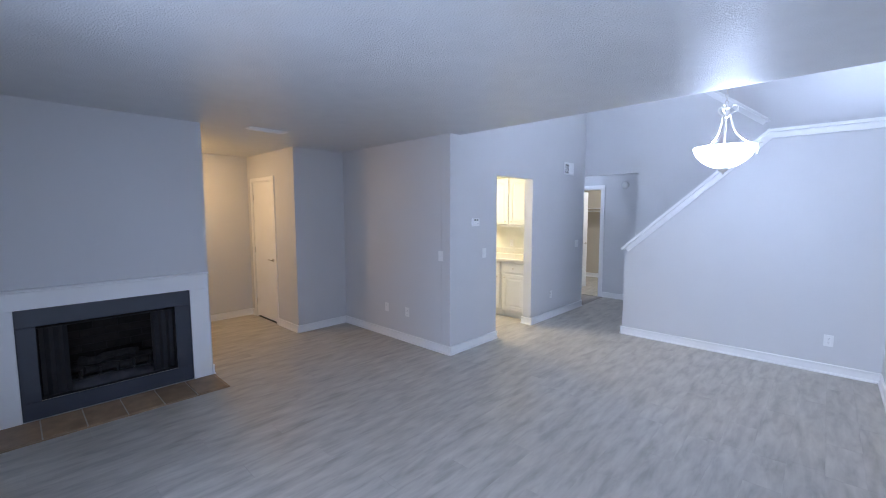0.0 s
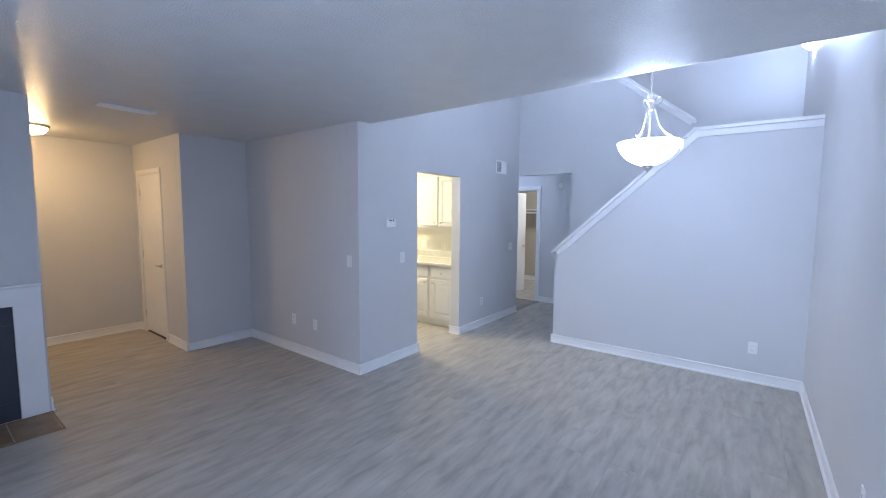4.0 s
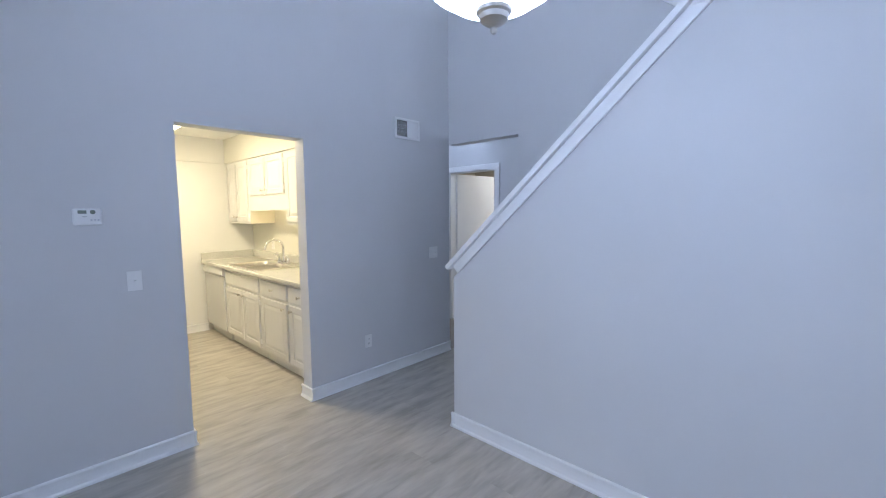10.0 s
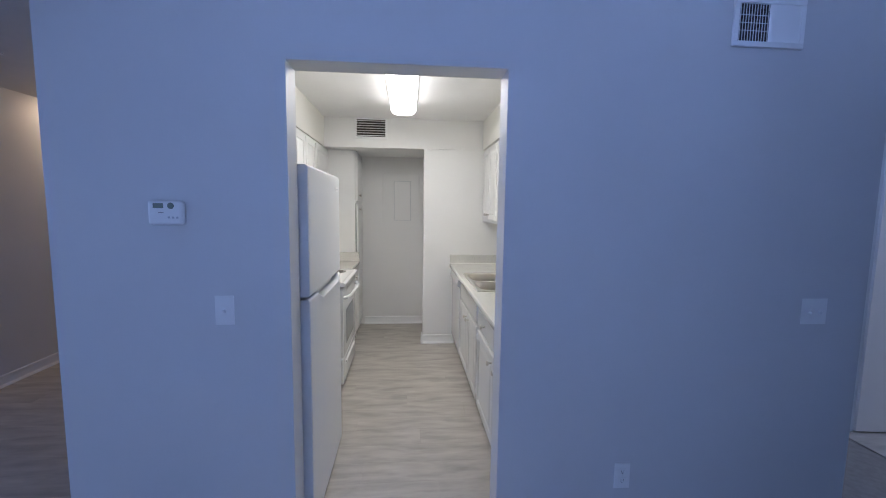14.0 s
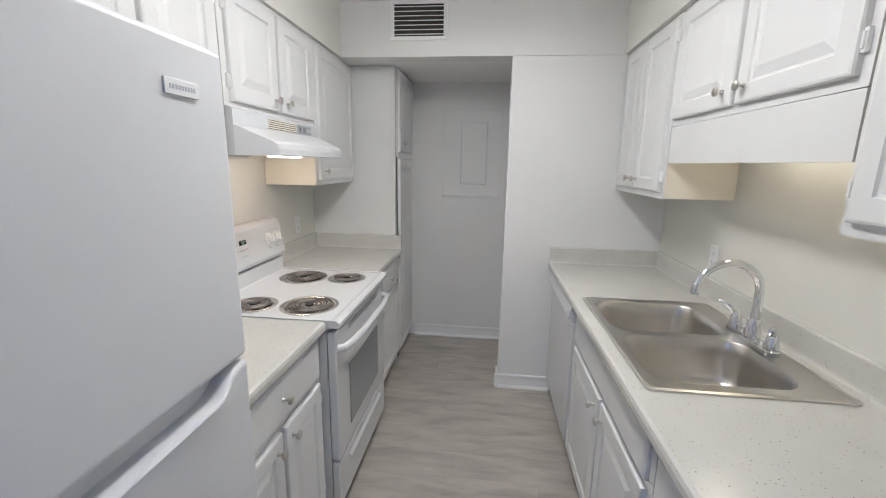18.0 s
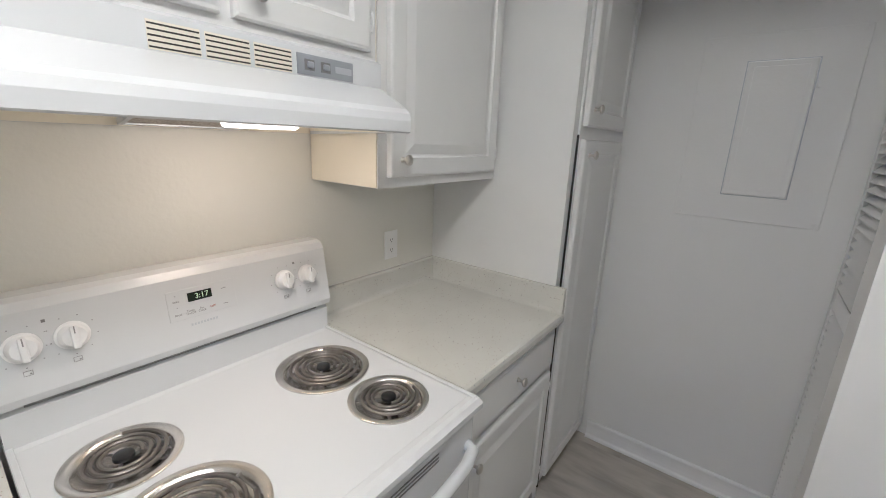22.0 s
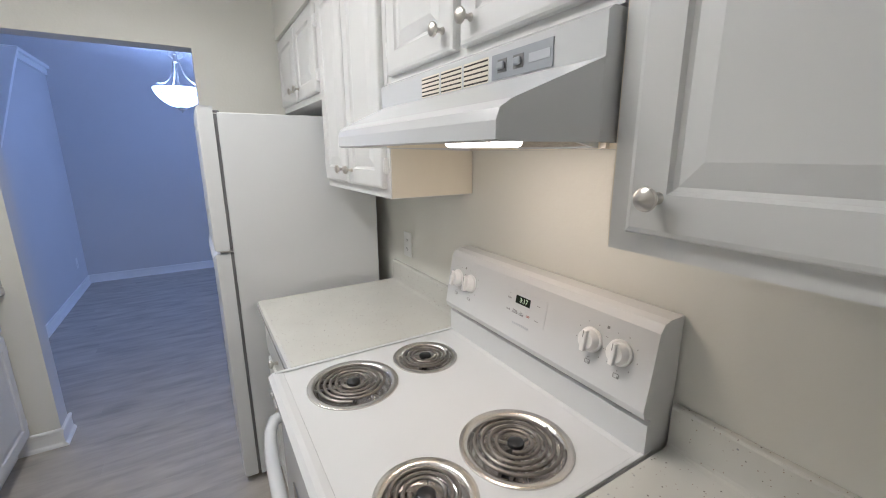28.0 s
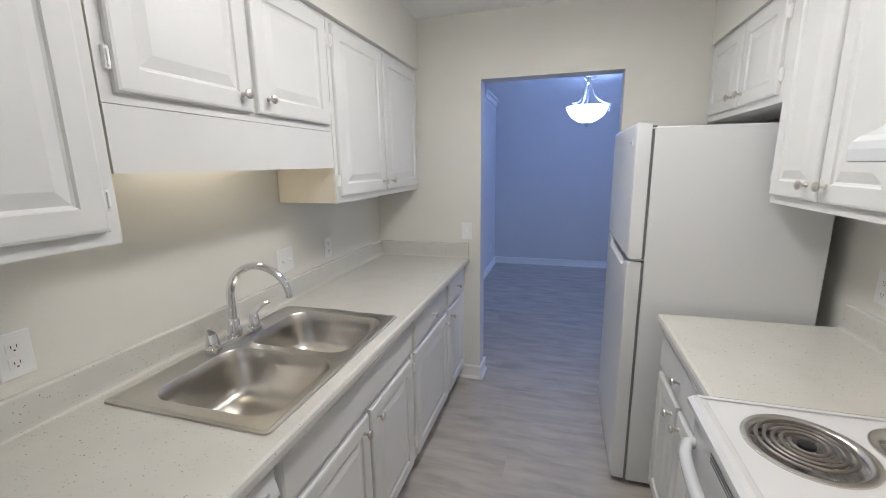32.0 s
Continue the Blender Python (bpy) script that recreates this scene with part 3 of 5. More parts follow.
def cabinet(name, label, group, x0, x1, yb, yf, z0, z1, toe=False, side=None):
    n = "+y" if yf > yb else "-y"
    s = 1 if n == "+y" else -1
    ob = thing(name, ((x0 + x1) / 2, yb + s * 0.02, 0.0 if toe else z0), label, "cabinet", group)
    body = boxes([(x0 + 0.001, yb + s * 0.002, 0.10 if toe else z0, x1 - 0.001, yf, z1)])
    part("carcass", body, CAB, ob)
    if toe:
        part("toe_kick", boxes([(x0 + 0.001, yb + s * 0.01, 0, x1 - 0.001, yf - s * 0.055, 0.099)]), CAB, ob)
    if side:
        for xs in side:
            part("side_panel", boxes([(xs, yb + s * 0.004, z0 + 0.002, xs + (0.003 if xs > (x0 + x1) / 2 else -0.003), yf - s * 0.003, z1)]), CREAM, ob, "cream laminate cabinet side")
    return ob, n, yf


GU, GB = "wall cabinets in the kitchen", "base cabinets in the kitchen"
YU, YUS = 4.125, 5.865
ob, n, y = cabinet("wall_cabinet", "white short wall cabinet above the fridge, two raised-panel doors", GU, -3.560, -2.71, YS, YU, 1.76, ZC)
front("door", ob, -3.135, -2.75, 1.79, ZC - 0.022, y, n, (-0.04, 0.05), 0)
front("door", ob, -3.520, -3.165, 1.79, ZC - 0.022, y, n, (0.04, 0.05), 1)
ob, n, y = cabinet("wall_cabinet", "white tall wall cabinet with two raised-panel doors beside the hood", GU, -4.242, -3.565, YS, YU, 1.392, ZC, side=[-4.242])
front("door", ob, -3.880, -3.590, 1.422, ZC - 0.022, y, n, (-0.04, 0.05), 0)
front("door", ob, -4.215, -3.900, 1.422, ZC - 0.022, y, n, (0.04, 0.05), 1)
ob, n, y = cabinet("wall_cabinet", "white short wall cabinet with two doors above the range hood", GU, -5.020, -4.247, YS, YU, 1.722, ZC)
front("door", ob, -4.625, -4.280, 1.74, ZC - 0.022, y, n, (-0.04, 0.045), 0)
front("door", ob, -4.990, -4.650, 1.74, ZC - 0.022, y, n, (0.04, 0.045), 1)
ob, n, y = cabinet("wall_cabinet", "white single-door wall cabinet beside the pantry", GU, -5.655, -5.025, YS, YU, 1.394, ZC, side=[-5.025])
front("door", ob, -5.630, -5.060, 1.424, ZC - 0.022, y, n, (0.045, 0.05), 1)

ob, n, y = cabinet("wall_cabinet", "white two-door wall cabinet beside the kitchen doorway", GU, -3.785, -2.71, YR, YUS, 1.388, ZC, side=[-3.785])
front("door", ob, -3.245, -2.745, 1.418, ZC - 0.022, y, n, (0.045, 0.05), 1)
front("door", ob, -3.76, -3.27, 1.418, ZC - 0.022, y, n, (-0.045, 0.05), 0)
ob, n, y = cabinet("wall_cabinet", "white short two-door wall cabinet with valance above the sink", GU, -4.730, -3.79, YR, YUS, 1.70, ZC)
front("door", ob, -4.250, -3.818, 1.725, ZC - 0.022, y, n, (0.045, 0.05), 1)
front("door", ob, -4.700, -4.275, 1.725, ZC - 0.022, y, n, (-0.045, 0.05), 0)
part("valance", boxes([(-4.728, YUS, 1.545, -3.792, YUS + 0.019, 1.698)]), CAB, ob, "plain white valance board")
ob, n, y = cabinet("wall_cabinet", "white two-door wall cabinet against the end wall", GU, -5.435, -4.735, YR, YUS, 1.388, ZC, side=[-4.735])
front("door", ob, -5.085, -4.765, 1.418, ZC - 0.022, y, n, (0.04, 0.05), 1)
front("door", ob, -5.385, -5.110, 1.418, ZC - 0.022, y, n, (-0.04, 0.05), 0)

YB, YBS = 4.44, 5.545
ob, n, y = cabinet("base_cabinet", "white base cabinet with one drawer and two doors beside the fridge", GB, -4.233, -3.585, YS, YB, 0.10, 0.876, True)
front("drawer", ob, -4.205, -3.615, 0.70, 0.855, y, n, (0.30, 0.078))
front("door", ob, -3.900, -3.615, 0.125, 0.67, y, n, (-0.04, -0.05), 0)
front("door", ob, -4.205, -3.920, 0.125, 0.67, y, n, (0.04, -0.05), 1)
ob, n, y = cabinet("base_cabinet", "white base cabinet with a drawer and a door beside the pantry", GB, -5.660, -5.007, YS, YB, 0.10, 0.876, True)
front("drawer", ob, -5.635, -5.035, 0.70, 0.855, y, n, (0.30, 0.078))
front("door", ob, -5.635, -5.035, 0.125, 0.67, y, n, (0.045, -0.05), 1)

ob, n, y = cabinet("base_cabinet", "white base cabinet with drawer and door at the doorway end", GB, -3.16, -2.71, YR, YBS, 0.10, 0.876, True)
front("drawer", ob, -3.135, -2.74, 0.70, 0.85, y, n, (0.20, 0.075))
front("door", ob, -3.135, -2.74, 0.125, 0.675, y, n, (0.045, -0.05), 1)
ob, n, y = cabinet("base_cabinet", "white base cabinet with drawer and door next to the sink base", GB, -3.765, -3.165, YR, YBS, 0.10, 0.876, True)
front("drawer", ob, -3.735, -3.19, 0.70, 0.85, y, n, (0.27, 0.075))
front("door", ob, -3.735, -3.19, 0.125, 0.675, y, n, (-0.045, -0.05), 0)
ob, n, y = cabinet("base_cabinet", "white double-door sink base cabinet with a long false front", GB, -4.730, -3.77, YR, YBS, 0.10, 0.70, True)
part("face_rail", boxes([(-4.729, YBS, 0.702, -3.771, YBS + 0.02, 0.876)]), CAB, ob)
front("drawer", ob, -4.700, -3.80, 0.70, 0.85, y, n)
front("door", ob, -4.210, -3.80, 0.125, 0.675, y, n, (0.045, -0.05), 1)
front("door", ob, -4.700, -4.230, 0.125, 0.675, y, n, (-0.045, -0.05), 0)

# pantry
ob = thing("pantry_cabinet", (-5.99, 4.1, 0), "tall white pantry cabinet with two stacked raised-panel doors", "cabinet")
part("carcass", boxes([(XB + 0.002, YS + 0.002, 0.08, -5.700, 4.437, ZC - 0.001)]), CAB, ob)
part("toe_kick", boxes([(XB + 0.002, YS + 0.002, 0, -5.715, 4.38, 0.079)]), CAB, ob)
part("side_panel", boxes([(-5.699, YS + 0.002, 0, -5.655, 4.43, ZC - 0.001)]), CAB, ob, "white painted pantry side")
# black strip painted in for the shade between pantry side and door
part("door_gap", boxes([(-5.699, 4.4305, 0.05, -5.693, 4.4366, 1.57)]), BLACK, ob, "black strip for the shade in the gap beside the pantry door")
front("door", ob, -6.19, -5.720, 0.10, 1.555, 4.437, "+y", (0.05, -0.055), 1)
front("door", ob, -6.19, -5.720, 1.60, ZC - 0.018, 4.437, "+y", (0.05, 0.06), 1)

# dishwasher
ob = thing("dishwasher", (-5.050, 5.83, 0), "white built-in dishwasher under the counter beside the end wall", "dishwasher")
part("tub", boxes([(-5.40, YBS + 0.03, 0.10, -4.734, YR - 0.03, 0.872)]), APPL, ob)
part("door_panel", boxes([(-5.40, YBS - 0.022, 0.12, -4.740, YBS + 0.028, 0.765)], 0.006), APPL, ob)
cp = part("control_panel", prism([(YBS + 0.028, 0.868), (YBS - 0.028, 0.868), (YBS - 0.046, 0.806), (YBS - 0.047, 0.796), (YBS - 0.042, 0.788), (YBS - 0.026, 0.782), (YBS - 0.022, 0.769), (YBS + 0.028, 0.769)], "x", -5.40, -4.740), APPL, ob, "sloping white control strip with a finger pull below")
for x in (-5.37, -4.80):
    part("mark", boxes([(x, YBS - 0.0455, 0.817, x + 0.03, YBS - 0.0405, 0.825)]), PANELPLATE, cp)
part("kick_plate", boxes([(-5.40, YBS + 0.04, 0.0, -4.740, YBS + 0.06, 0.10)]), APPL, ob)

# ---- countertops ----


def counter_profile(y_wall, y_front, s):
    t, b = 0.915, 0.877
    return [(y_wall, b), (y_front - s * 0.002, b), (y_front, b + 0.006), (y_front, t - 0.014), (y_front - s * 0.004, t - 0.004), (y_front - s * 0.014, t), (y_wall, t)]


# upstand section: a cove at the foot and an eased top edge
COVE = [(0.001, 0.9155), (0.037, 0.9155), (0.029, 0.917), (0.0235, 0.921), (0.021, 0.928), (0.020, 0.940), (0.020, 1.007), (0.018, 1.0115), (0.014, 1.013), (0.001, 1.013)]


def counter(name, label, x0, x1, y_wall, y_front, cut=None, ends=()):
    s = 1 if y_front > y_wall else -1
    ob = thing(name, ((x0 + x1) / 2, y_wall + s * 0.1, 0.877), label, "countertop")
    prof = counter_profile(y_wall + s * 0.001, y_front, s)
    if cut:
        cx0, cx1, cy0, cy1 = cut
        pieces = [prism(prof, "x", x0, cx0), prism(prof, "x", cx1, x1), boxes([(cx0, cy1, 0.877, cx1, y_wall - 0.001, 0.915)]), prism(counter_profile(cy0, y_front, -1), "x", cx0, cx1)]
    else:
        pieces = [prism(prof, "x", x0, x1)]
    for bm in pieces:
        part("worktop", bm, COUNTER, ob)
    part("backsplash", prism([(y_wall + s * d, z) for d, z in COVE], "x", x0, x1), COUNTER, ob)
    for xe, d in ends:
        ya, yb = sorted((y_wall + s * 0.021, y_front - s * 0.004))
        part("end_splash", prism([(xe + d * (q - 0.001), z) for q, z in COVE], "y", ya, yb), COUNTER, ob)
    return ob


SX0, SX1, SY0, SY1 = -4.700, -3.891, 5.55, 6.10   # sink rim
counter("countertop", "pale speckled laminate countertop round the sink", XE + 0.004, XKI - 0.005, YR, 5.495, (SX0 + 0.02, SX1 - 0.02, SY0 + 0.02, SY1 - 0.02), [(XE + 0.004, 1), (XKI - 0.005, -1)])
counter("countertop", "pale speckled laminate countertop between fridge and range", -4.235, -3.580, YS, 4.475)
counter("countertop", "pale speckled laminate countertop between range and pantry", -5.661, -5.005, YS, 4.475, None, [(-5.661, 1)])

# ---- sink ----


def round_rect(x0, x1, y0, y1, r, z, k=7):
    pts = []
    for cx, cy, a0 in ((x1 - r, y0 + r, -90), (x1 - r, y1 - r, 0), (x0 + r, y1 - r, 90), (x0 + r, y0 + r, 180)):
        for i in range(k):
            a = radians(a0 + 90 * i / (k - 1))
            pts.append((cx + r * math.cos(a), cy + r * math.sin(a), z))
    return pts


def loft(loops, bm=None, close=False):
    bm = bm or bmesh.new()
    rows = [[bm.verts.new(p) for p in lp] for lp in loops]
    for a, b in zip(rows, rows[1:]):
        for i in range(len(a)):
            j = (i + 1) % len(a)
            bm.faces.new((a[i], a[j], b[j], b[i]))
    if close:
        bm.faces.new(rows[-1])
    return bm


ob = thing("kitchen_sink", (-4.285, 5.82, 0.72), "brushed stainless double-bowl drop-in sink in the counter", "sink")
zt = 0.921
xm = (SX0 + SX1) / 2
rim = bmesh.new()
bowls = []
for x0, x1, b0, b1 in ((SX0, xm, SX0 + 0.045, xm - 0.018), (xm, SX1, xm + 0.018, SX1 - 0.045)):
    by0, by1 = SY0 + 0.030, SY1 - 0.095
    inner = round_rect(b0, b1, by0, by1, 0.075, zt)
    outer = []
    for px, py, _ in inner:
        ex = x0 if px < b0 + 0.075 - 1e-4 else x1 if px > b1 - 0.075 + 1e-4 else px
        ey = SY0 if py < by0 + 0.075 - 1e-4 else SY1 if py > by1 - 0.075 + 1e-4 else py
        ex = x0 if abs(px - b0) < 0.0751 else x1 if abs(px - b1) < 0.0751 else ex
        ey = SY0 if abs(py - by0) < 0.0751 else SY1 if abs(py - by1) < 0.0751 else ey
        outer.append((ex, ey, zt))
    loft([outer, inner], rim)
    bowls.append((b0, b1, by0, by1))
bmesh.ops.remove_doubles(rim, verts=rim.verts[:], dist=0.0005)
loft([round_rect(SX0 - 0.004, SX1 + 0.004, SY0 - 0.004, SY1 + 0.004, 0.02, 0.9155), round_rect(SX0 - 0.004, SX1 + 0.004, SY0 - 0.004, SY1 + 0.004, 0.02, 0.921), round_rect(SX0 + 0.004, SX1 - 0.004, SY0 + 0.004, SY1 - 0.004, 0.016, 0.924), round_rect(SX0 + 0.012, SX1 - 0.012, SY0 + 0.012, SY1 - 0.012, 0.012, 0.9215)], rim)
part("rim", rim, STEEL, ob)
for b0, b1, by0, by1 in bowls:
    loops = []
    for inset, z, r in ((0.0, zt, 0.075), (0.004, zt - 0.006, 0.074), (0.008, zt - 0.05, 0.072), (0.016, zt - 0.13, 0.07), (0.026, zt - 0.155, 0.068), (0.045, zt - 0.170, 0.06), (0.075, zt - 0.176, 0.045)):
        loops.append(round_rect(b0 + inset, b1 - inset, by0 + inset, by1 - inset, r, z))
    bowl = part("bowl", loft(loops, close=True), STEEL, ob, "brushed steel bowl", smooth=True)
    cx, cy = (b0 + b1) / 2, (by0 + by1) / 2
    part("drain", moved(lathe([(0.0, 0.002), (0.03, 0.002), (0.034, 0.006), (0.052, 0.006), (0.056, 0.001)], 24), pose(cx, cy, zt - 0.176)), STEEL, bowl, smooth=True)
    part("strainer", moved(lathe([(0.0, 0.0045), (0.03, 0.0035)], 20), pose(cx, cy, zt - 0.176)), VENTDARK, bowl, "dark drain strainer")

# faucet
fx, fy = -4.272, 6.04
ob = thing("faucet", (fx, fy, 0.922), "chrome gooseneck faucet with two lever handles on the sink", "faucet")
part("deck_plate", loft([round_rect(fx - 0.13, fx + 0.13, fy - 0.028, fy + 0.028, 0.027, 0.9225), round_rect(fx - 0.13, fx + 0.13, fy - 0.028, fy + 0.028, 0.027, 0.938), round_rect(fx - 0.122, fx + 0.122, fy - 0.02, fy + 0.02, 0.0199, 0.944)], close=True), CHROME, ob, smooth=True)
part("spout_collar", moved(lathe([(0.026, 0), (0.026, 0.02), (0.021, 0.035), (0.021, 0.06), (0.017, 0.066), (0, 0.066)], 24), pose(fx, fy, 0.944)), CHROME, ob, smooth=True)
pts = [(fx, fy, 0.98 + 0.0147 * i) for i in range(9)]
for i in range(1, 19):
    a = math.pi * i / 18 * 0.9
    pts.append((fx + 0.03 * i / 18, fy - 0.115 + 0.115 * math.cos(a), 1.098 + 0.112 * math.sin(a)))
last = pts[-1]
pts += [(last[0], last[1] - 0.004, last[2] - 0.02), (last[0], last[1] - 0.006, last[2] - 0.035)]
part("spout", tube(pts, [0.0162 - 0.0045 * i / len(pts) for i in range(len(pts))], 14), CHROME, ob, smooth=True)
for s in (-1, 1):
    h = part("handle_base", moved(lathe([(0.024, 0), (0.024, 0.008), (0.021, 0.02), (0.017, 0.045), (0.009, 0.06), (0, 0.063)], 20), pose(fx + s * 0.102, fy, 0.941)), CHROME, ob, smooth=True)
    part("lever", tube([(fx + s * 0.102, fy, 0.985), (fx + s * 0.115, fy - 0.012, 1.008), (fx + s * 0.135, fy - 0.03, 1.022), (fx + s * 0.15, fy - 0.045, 1.024)], [0.012, 0.011, 0.008, 0.006], 10), CHROME, h, smooth=True)

# ---- range ----
RX0, RX1, RYB, RYF = -4.998, -4.242, 3.835, 4.50
rc = (RX0 + RX1) / 2
ob = thing("electric_range", (rc, 4.15, 0), "white freestanding electric range with four coil burners", "range")
part("body", boxes([(RX0 + 0.004, RYB, 0.05, RX1 - 0.004, RYF - 0.03, 0.885)]), APPL, ob)
part("cooktop", prism([(RYB + 0.05, 0.886), (RYF + 0.022, 0.886), (RYF + 0.028, 0.892), (RYF + 0.028, 0.906), (RYF + 0.016, 0.915), (RYF + 0.004, 0.9165), (RYF - 0.012, 0.912), (RYF - 0.012, 0.889), (RYB + 0.09, 0.889), (RYB + 0.09, 0.912), (RYB + 0.05, 0.918)], "x", RX0, RX1), APPL, ob, "white enamel cooktop")
for xs in (RX0, RX1 - 0.012):
    part("cooktop_rail", boxes([(xs, RYB + 0.05, 0.9125, xs + 0.012, RYF + 0.01, 0.9185)], 0.0025), APPL, ob)
guard = part("backguard", prism([(RYB - 0.01, 0.90), (RYB + 0.075, 0.90), (RYB + 0.075, 0.985), (RYB + 0.066, 0.992), (RYB + 0.066, 0.998), (RYB + 0.088, 1.005), (RYB + 0.094, 1.022), (RYB + 0.0665, 1.186), (RYB + 0.055, 1.203), (RYB + 0.036, 1.209), (RYB - 0.01, 1.209)], "x", RX0 + 0.001, RX1 - 0.001), APPL, ob, "white sloping control panel")
part("guard_slot", boxes([(RX0 + 0.04, RYB + 0.0665, 0.9915, RX1 - 0.04, RYB + 0.072, 0.9985)]), GREYGAP, guard)
# pose on the sloping panel: local x to the viewer's right, local y into the panel
lean = math.degrees(math.atan2(0.026, 0.154))
face = Matrix.Translation((rc, RYB + 0.0777, 1.118)) @ pose(0, 0, 0, 0, 0, 180) @ pose(0, 0, 0, -lean)


def on_panel(name, bm, material, u, v, out=0.0, label="", smooth=False, parent=None):
    return part(name, bm, material, parent or guard, label, smooth, face @ pose(u, -out, v))


knob_body = mesh_of(moved(lathe([(0.029, 0.0), (0.029, 0.004), (0.025, 0.006), (0.0225, 0.019), (0.019, 0.023), (0, 0.024)], 24), pose(0, 0, 0, 90)), PLASTIC, True)
knob_grip = mesh_of(boxes([(-0.006, -0.032, -0.024, 0.006, -0.018, 0.024)], 0.003), PLASTIC)
for u in (-0.322, -0.248, 0.228, 0.303):
    k = hang("control_knob", knob_body, guard, "white burner knob", face @ pose(u, -0.001, 0.0))
    hang("grip", knob_grip, k, "", face @ pose(u, -0.001, 0.0))
    on_panel("pointer", boxes([(-0.001, -0.0335, 0.008, 0.001, -0.0315, 0.023)]), INK, u, 0.0, 0, "", parent=k)
    on_panel("burner_mark", boxes([(-0.007, -0.0008, -0.005, 0.007, 0, -0.0042), (-0.007, -0.0008, 0.0042, 0.007, 0, 0.005), (-0.007, -0.0008, -0.005, -0.0062, 0, 0.005), (0.0062, -0.0008, -0.005, 0.007, 0, 0.005), (0.002, -0.0008, -0.003, 0.005, 0, 0.0)]), INK, u, -0.052, 0.0004)
    for a in range(20, 341, 40):
        on_panel("dial_tick", boxes([(-0.001, -0.0006, -0.001, 0.001, 0, 0.001)]), INK, u + 0.041 * math.sin(radians(a)), 0.041 * math.cos(radians(a)), 0.0004)
for u in (-0.285, 0.265):
    on_panel("pilot_dot", boxes([(-0.003, -0.001, -0.003, 0.003, 0, 0.003)]), GREYGAP, u, 0.042, 0.0004, "indicator light")
on_panel("keypad", boxes([(-0.075, -0.0012, -0.034, 0.085, 0, 0.04)], 0.0005), APPL, 0.0, 0.0, 0.0003, "slightly raised keypad")
on_panel("display_window", boxes([(-0.03, -0.002, -0.011, 0.026, 0, 0.011)], 0.0006), DISPLAY, 0.0, 0.017, 0.0014, "dark clock display")
for u, v in ((-0.056, 0.027), (-0.056, -0.002)):
    on_panel("key_dot", boxes([(-0.001, -0.0006, -0.001, 0.001, 0, 0.001)]), INK, u, v, 0.0016)
for v, s in ((0.02, 1), (-0.02, -1)):
    on_panel("arrow_key", boxes([(-0.006, -0.0006, -0.0008, 0.0, 0, 0.0008)]), INK, 0.056, v, 0.0016)
    on_panel("arrow_key", boxes([(0.0, -0.0006, -0.0008, 0.006, 0, 0.0008)]), INK, 0.056, v + s * 0.0005, 0.0016)
on_panel("brand_bar", boxes([(-0.032 + 0.0073 * k, -0.0006, -0.003, -0.0278 + 0.0073 * k, 0, 0.003) for k in range(9)]), PANELPLATE, 0.0, -0.052, 0.0004, "small grey printed mark")


def writing(text, size, material, parent, m, name="digits"):
    cu = bpy.data.curves.new("text", "FONT")
    cu.body, cu.size, cu.align_x, cu.align_y, cu.extrude = text, size, "CENTER", "CENTER", 0.0003
    tmp = bpy.data.objects.new("text", cu)
    scene.collection.objects.link(tmp)
    bpy.context.view_layer.update()
    me = bpy.data.meshes.new_from_object(tmp.evaluated_get(bpy.context.evaluated_depsgraph_get()))
    bpy.data.objects.remove(tmp)
    me.transform(pose(0, 0, 0, 90))
    me.materials.clear()
    me.materials.append(material)
    return hang(name, me, parent, "", m)


for word, u, v, tone in (("Bake", -0.056, 0.013, INK), ("Broil", -0.056, -0.020, INK), ("Timer", -0.028, -0.016, INK), ("On/Off", -0.028, -0.0225, INK), ("Set", -0.002, -0.016, INK), ("Clock", -0.002, -0.0225, INK), ("OFF", 0.024, -0.019, RED)):
    writing(word, 0.0075, tone, guard, face @ pose(u, -0.0019, v), "key_print")
writing("3:17", 0.019, DIGIT, guard, face @ pose(0.002, -0.0038, 0.017))

door = part("oven_door", boxes([(RX0 + 0.006, RYF - 0.028, 0.285, RX1 - 0.006, RYF + 0.008, 0.865)], 0.006), APPL, ob, "white oven door")
part("oven_window", boxes([(RX0 + 0.15, RYF + 0.0085, 0.37, RX1 - 0.15, RYF + 0.0105, 0.66)]), GLASSDARK, door, "grey oven window")
for z in (0.845, 0.835, 0.825):
    part("door_vent", boxes([(RX0 + 0.15, RYF + 0.0085, z - 0.0018, RX1 - 0.15, RYF + 0.0095, z + 0.0018)]), GREYGAP, door)
hp = [(RX0 + 0.03, RYF + 0.004, 0.79)]
for i in range(13):
    u = i / 12
    hp.append((RX0 + 0.04 + (RX1 - RX0 - 0.08) * u, RYF + 0.03 + 0.035 * math.sin(math.pi * u) ** 0.5, 0.79 + 0.012 * math.sin(math.pi * u)))
hp.append((RX1 - 0.03, RYF + 0.004, 0.79))
part("oven_handle", tube(hp, 0.016, 12), APPL, door, "long bowed white handle", smooth=True)
dr = part("storage_drawer", boxes([(RX0 + 0.006, RYF - 0.028, 0.06, RX1 - 0.006, RYF + 0.006, 0.272)], 0.006), APPL, ob, "white storage drawer")
part("drawer_grip", prism([(RYF + 0.0065, 0.205), (RYF + 0.018, 0.212), (RYF + 0.018, 0.222), (RYF + 0.0065, 0.235)], "x", RX0 + 0.12, RX1 - 0.12), APPL, dr)
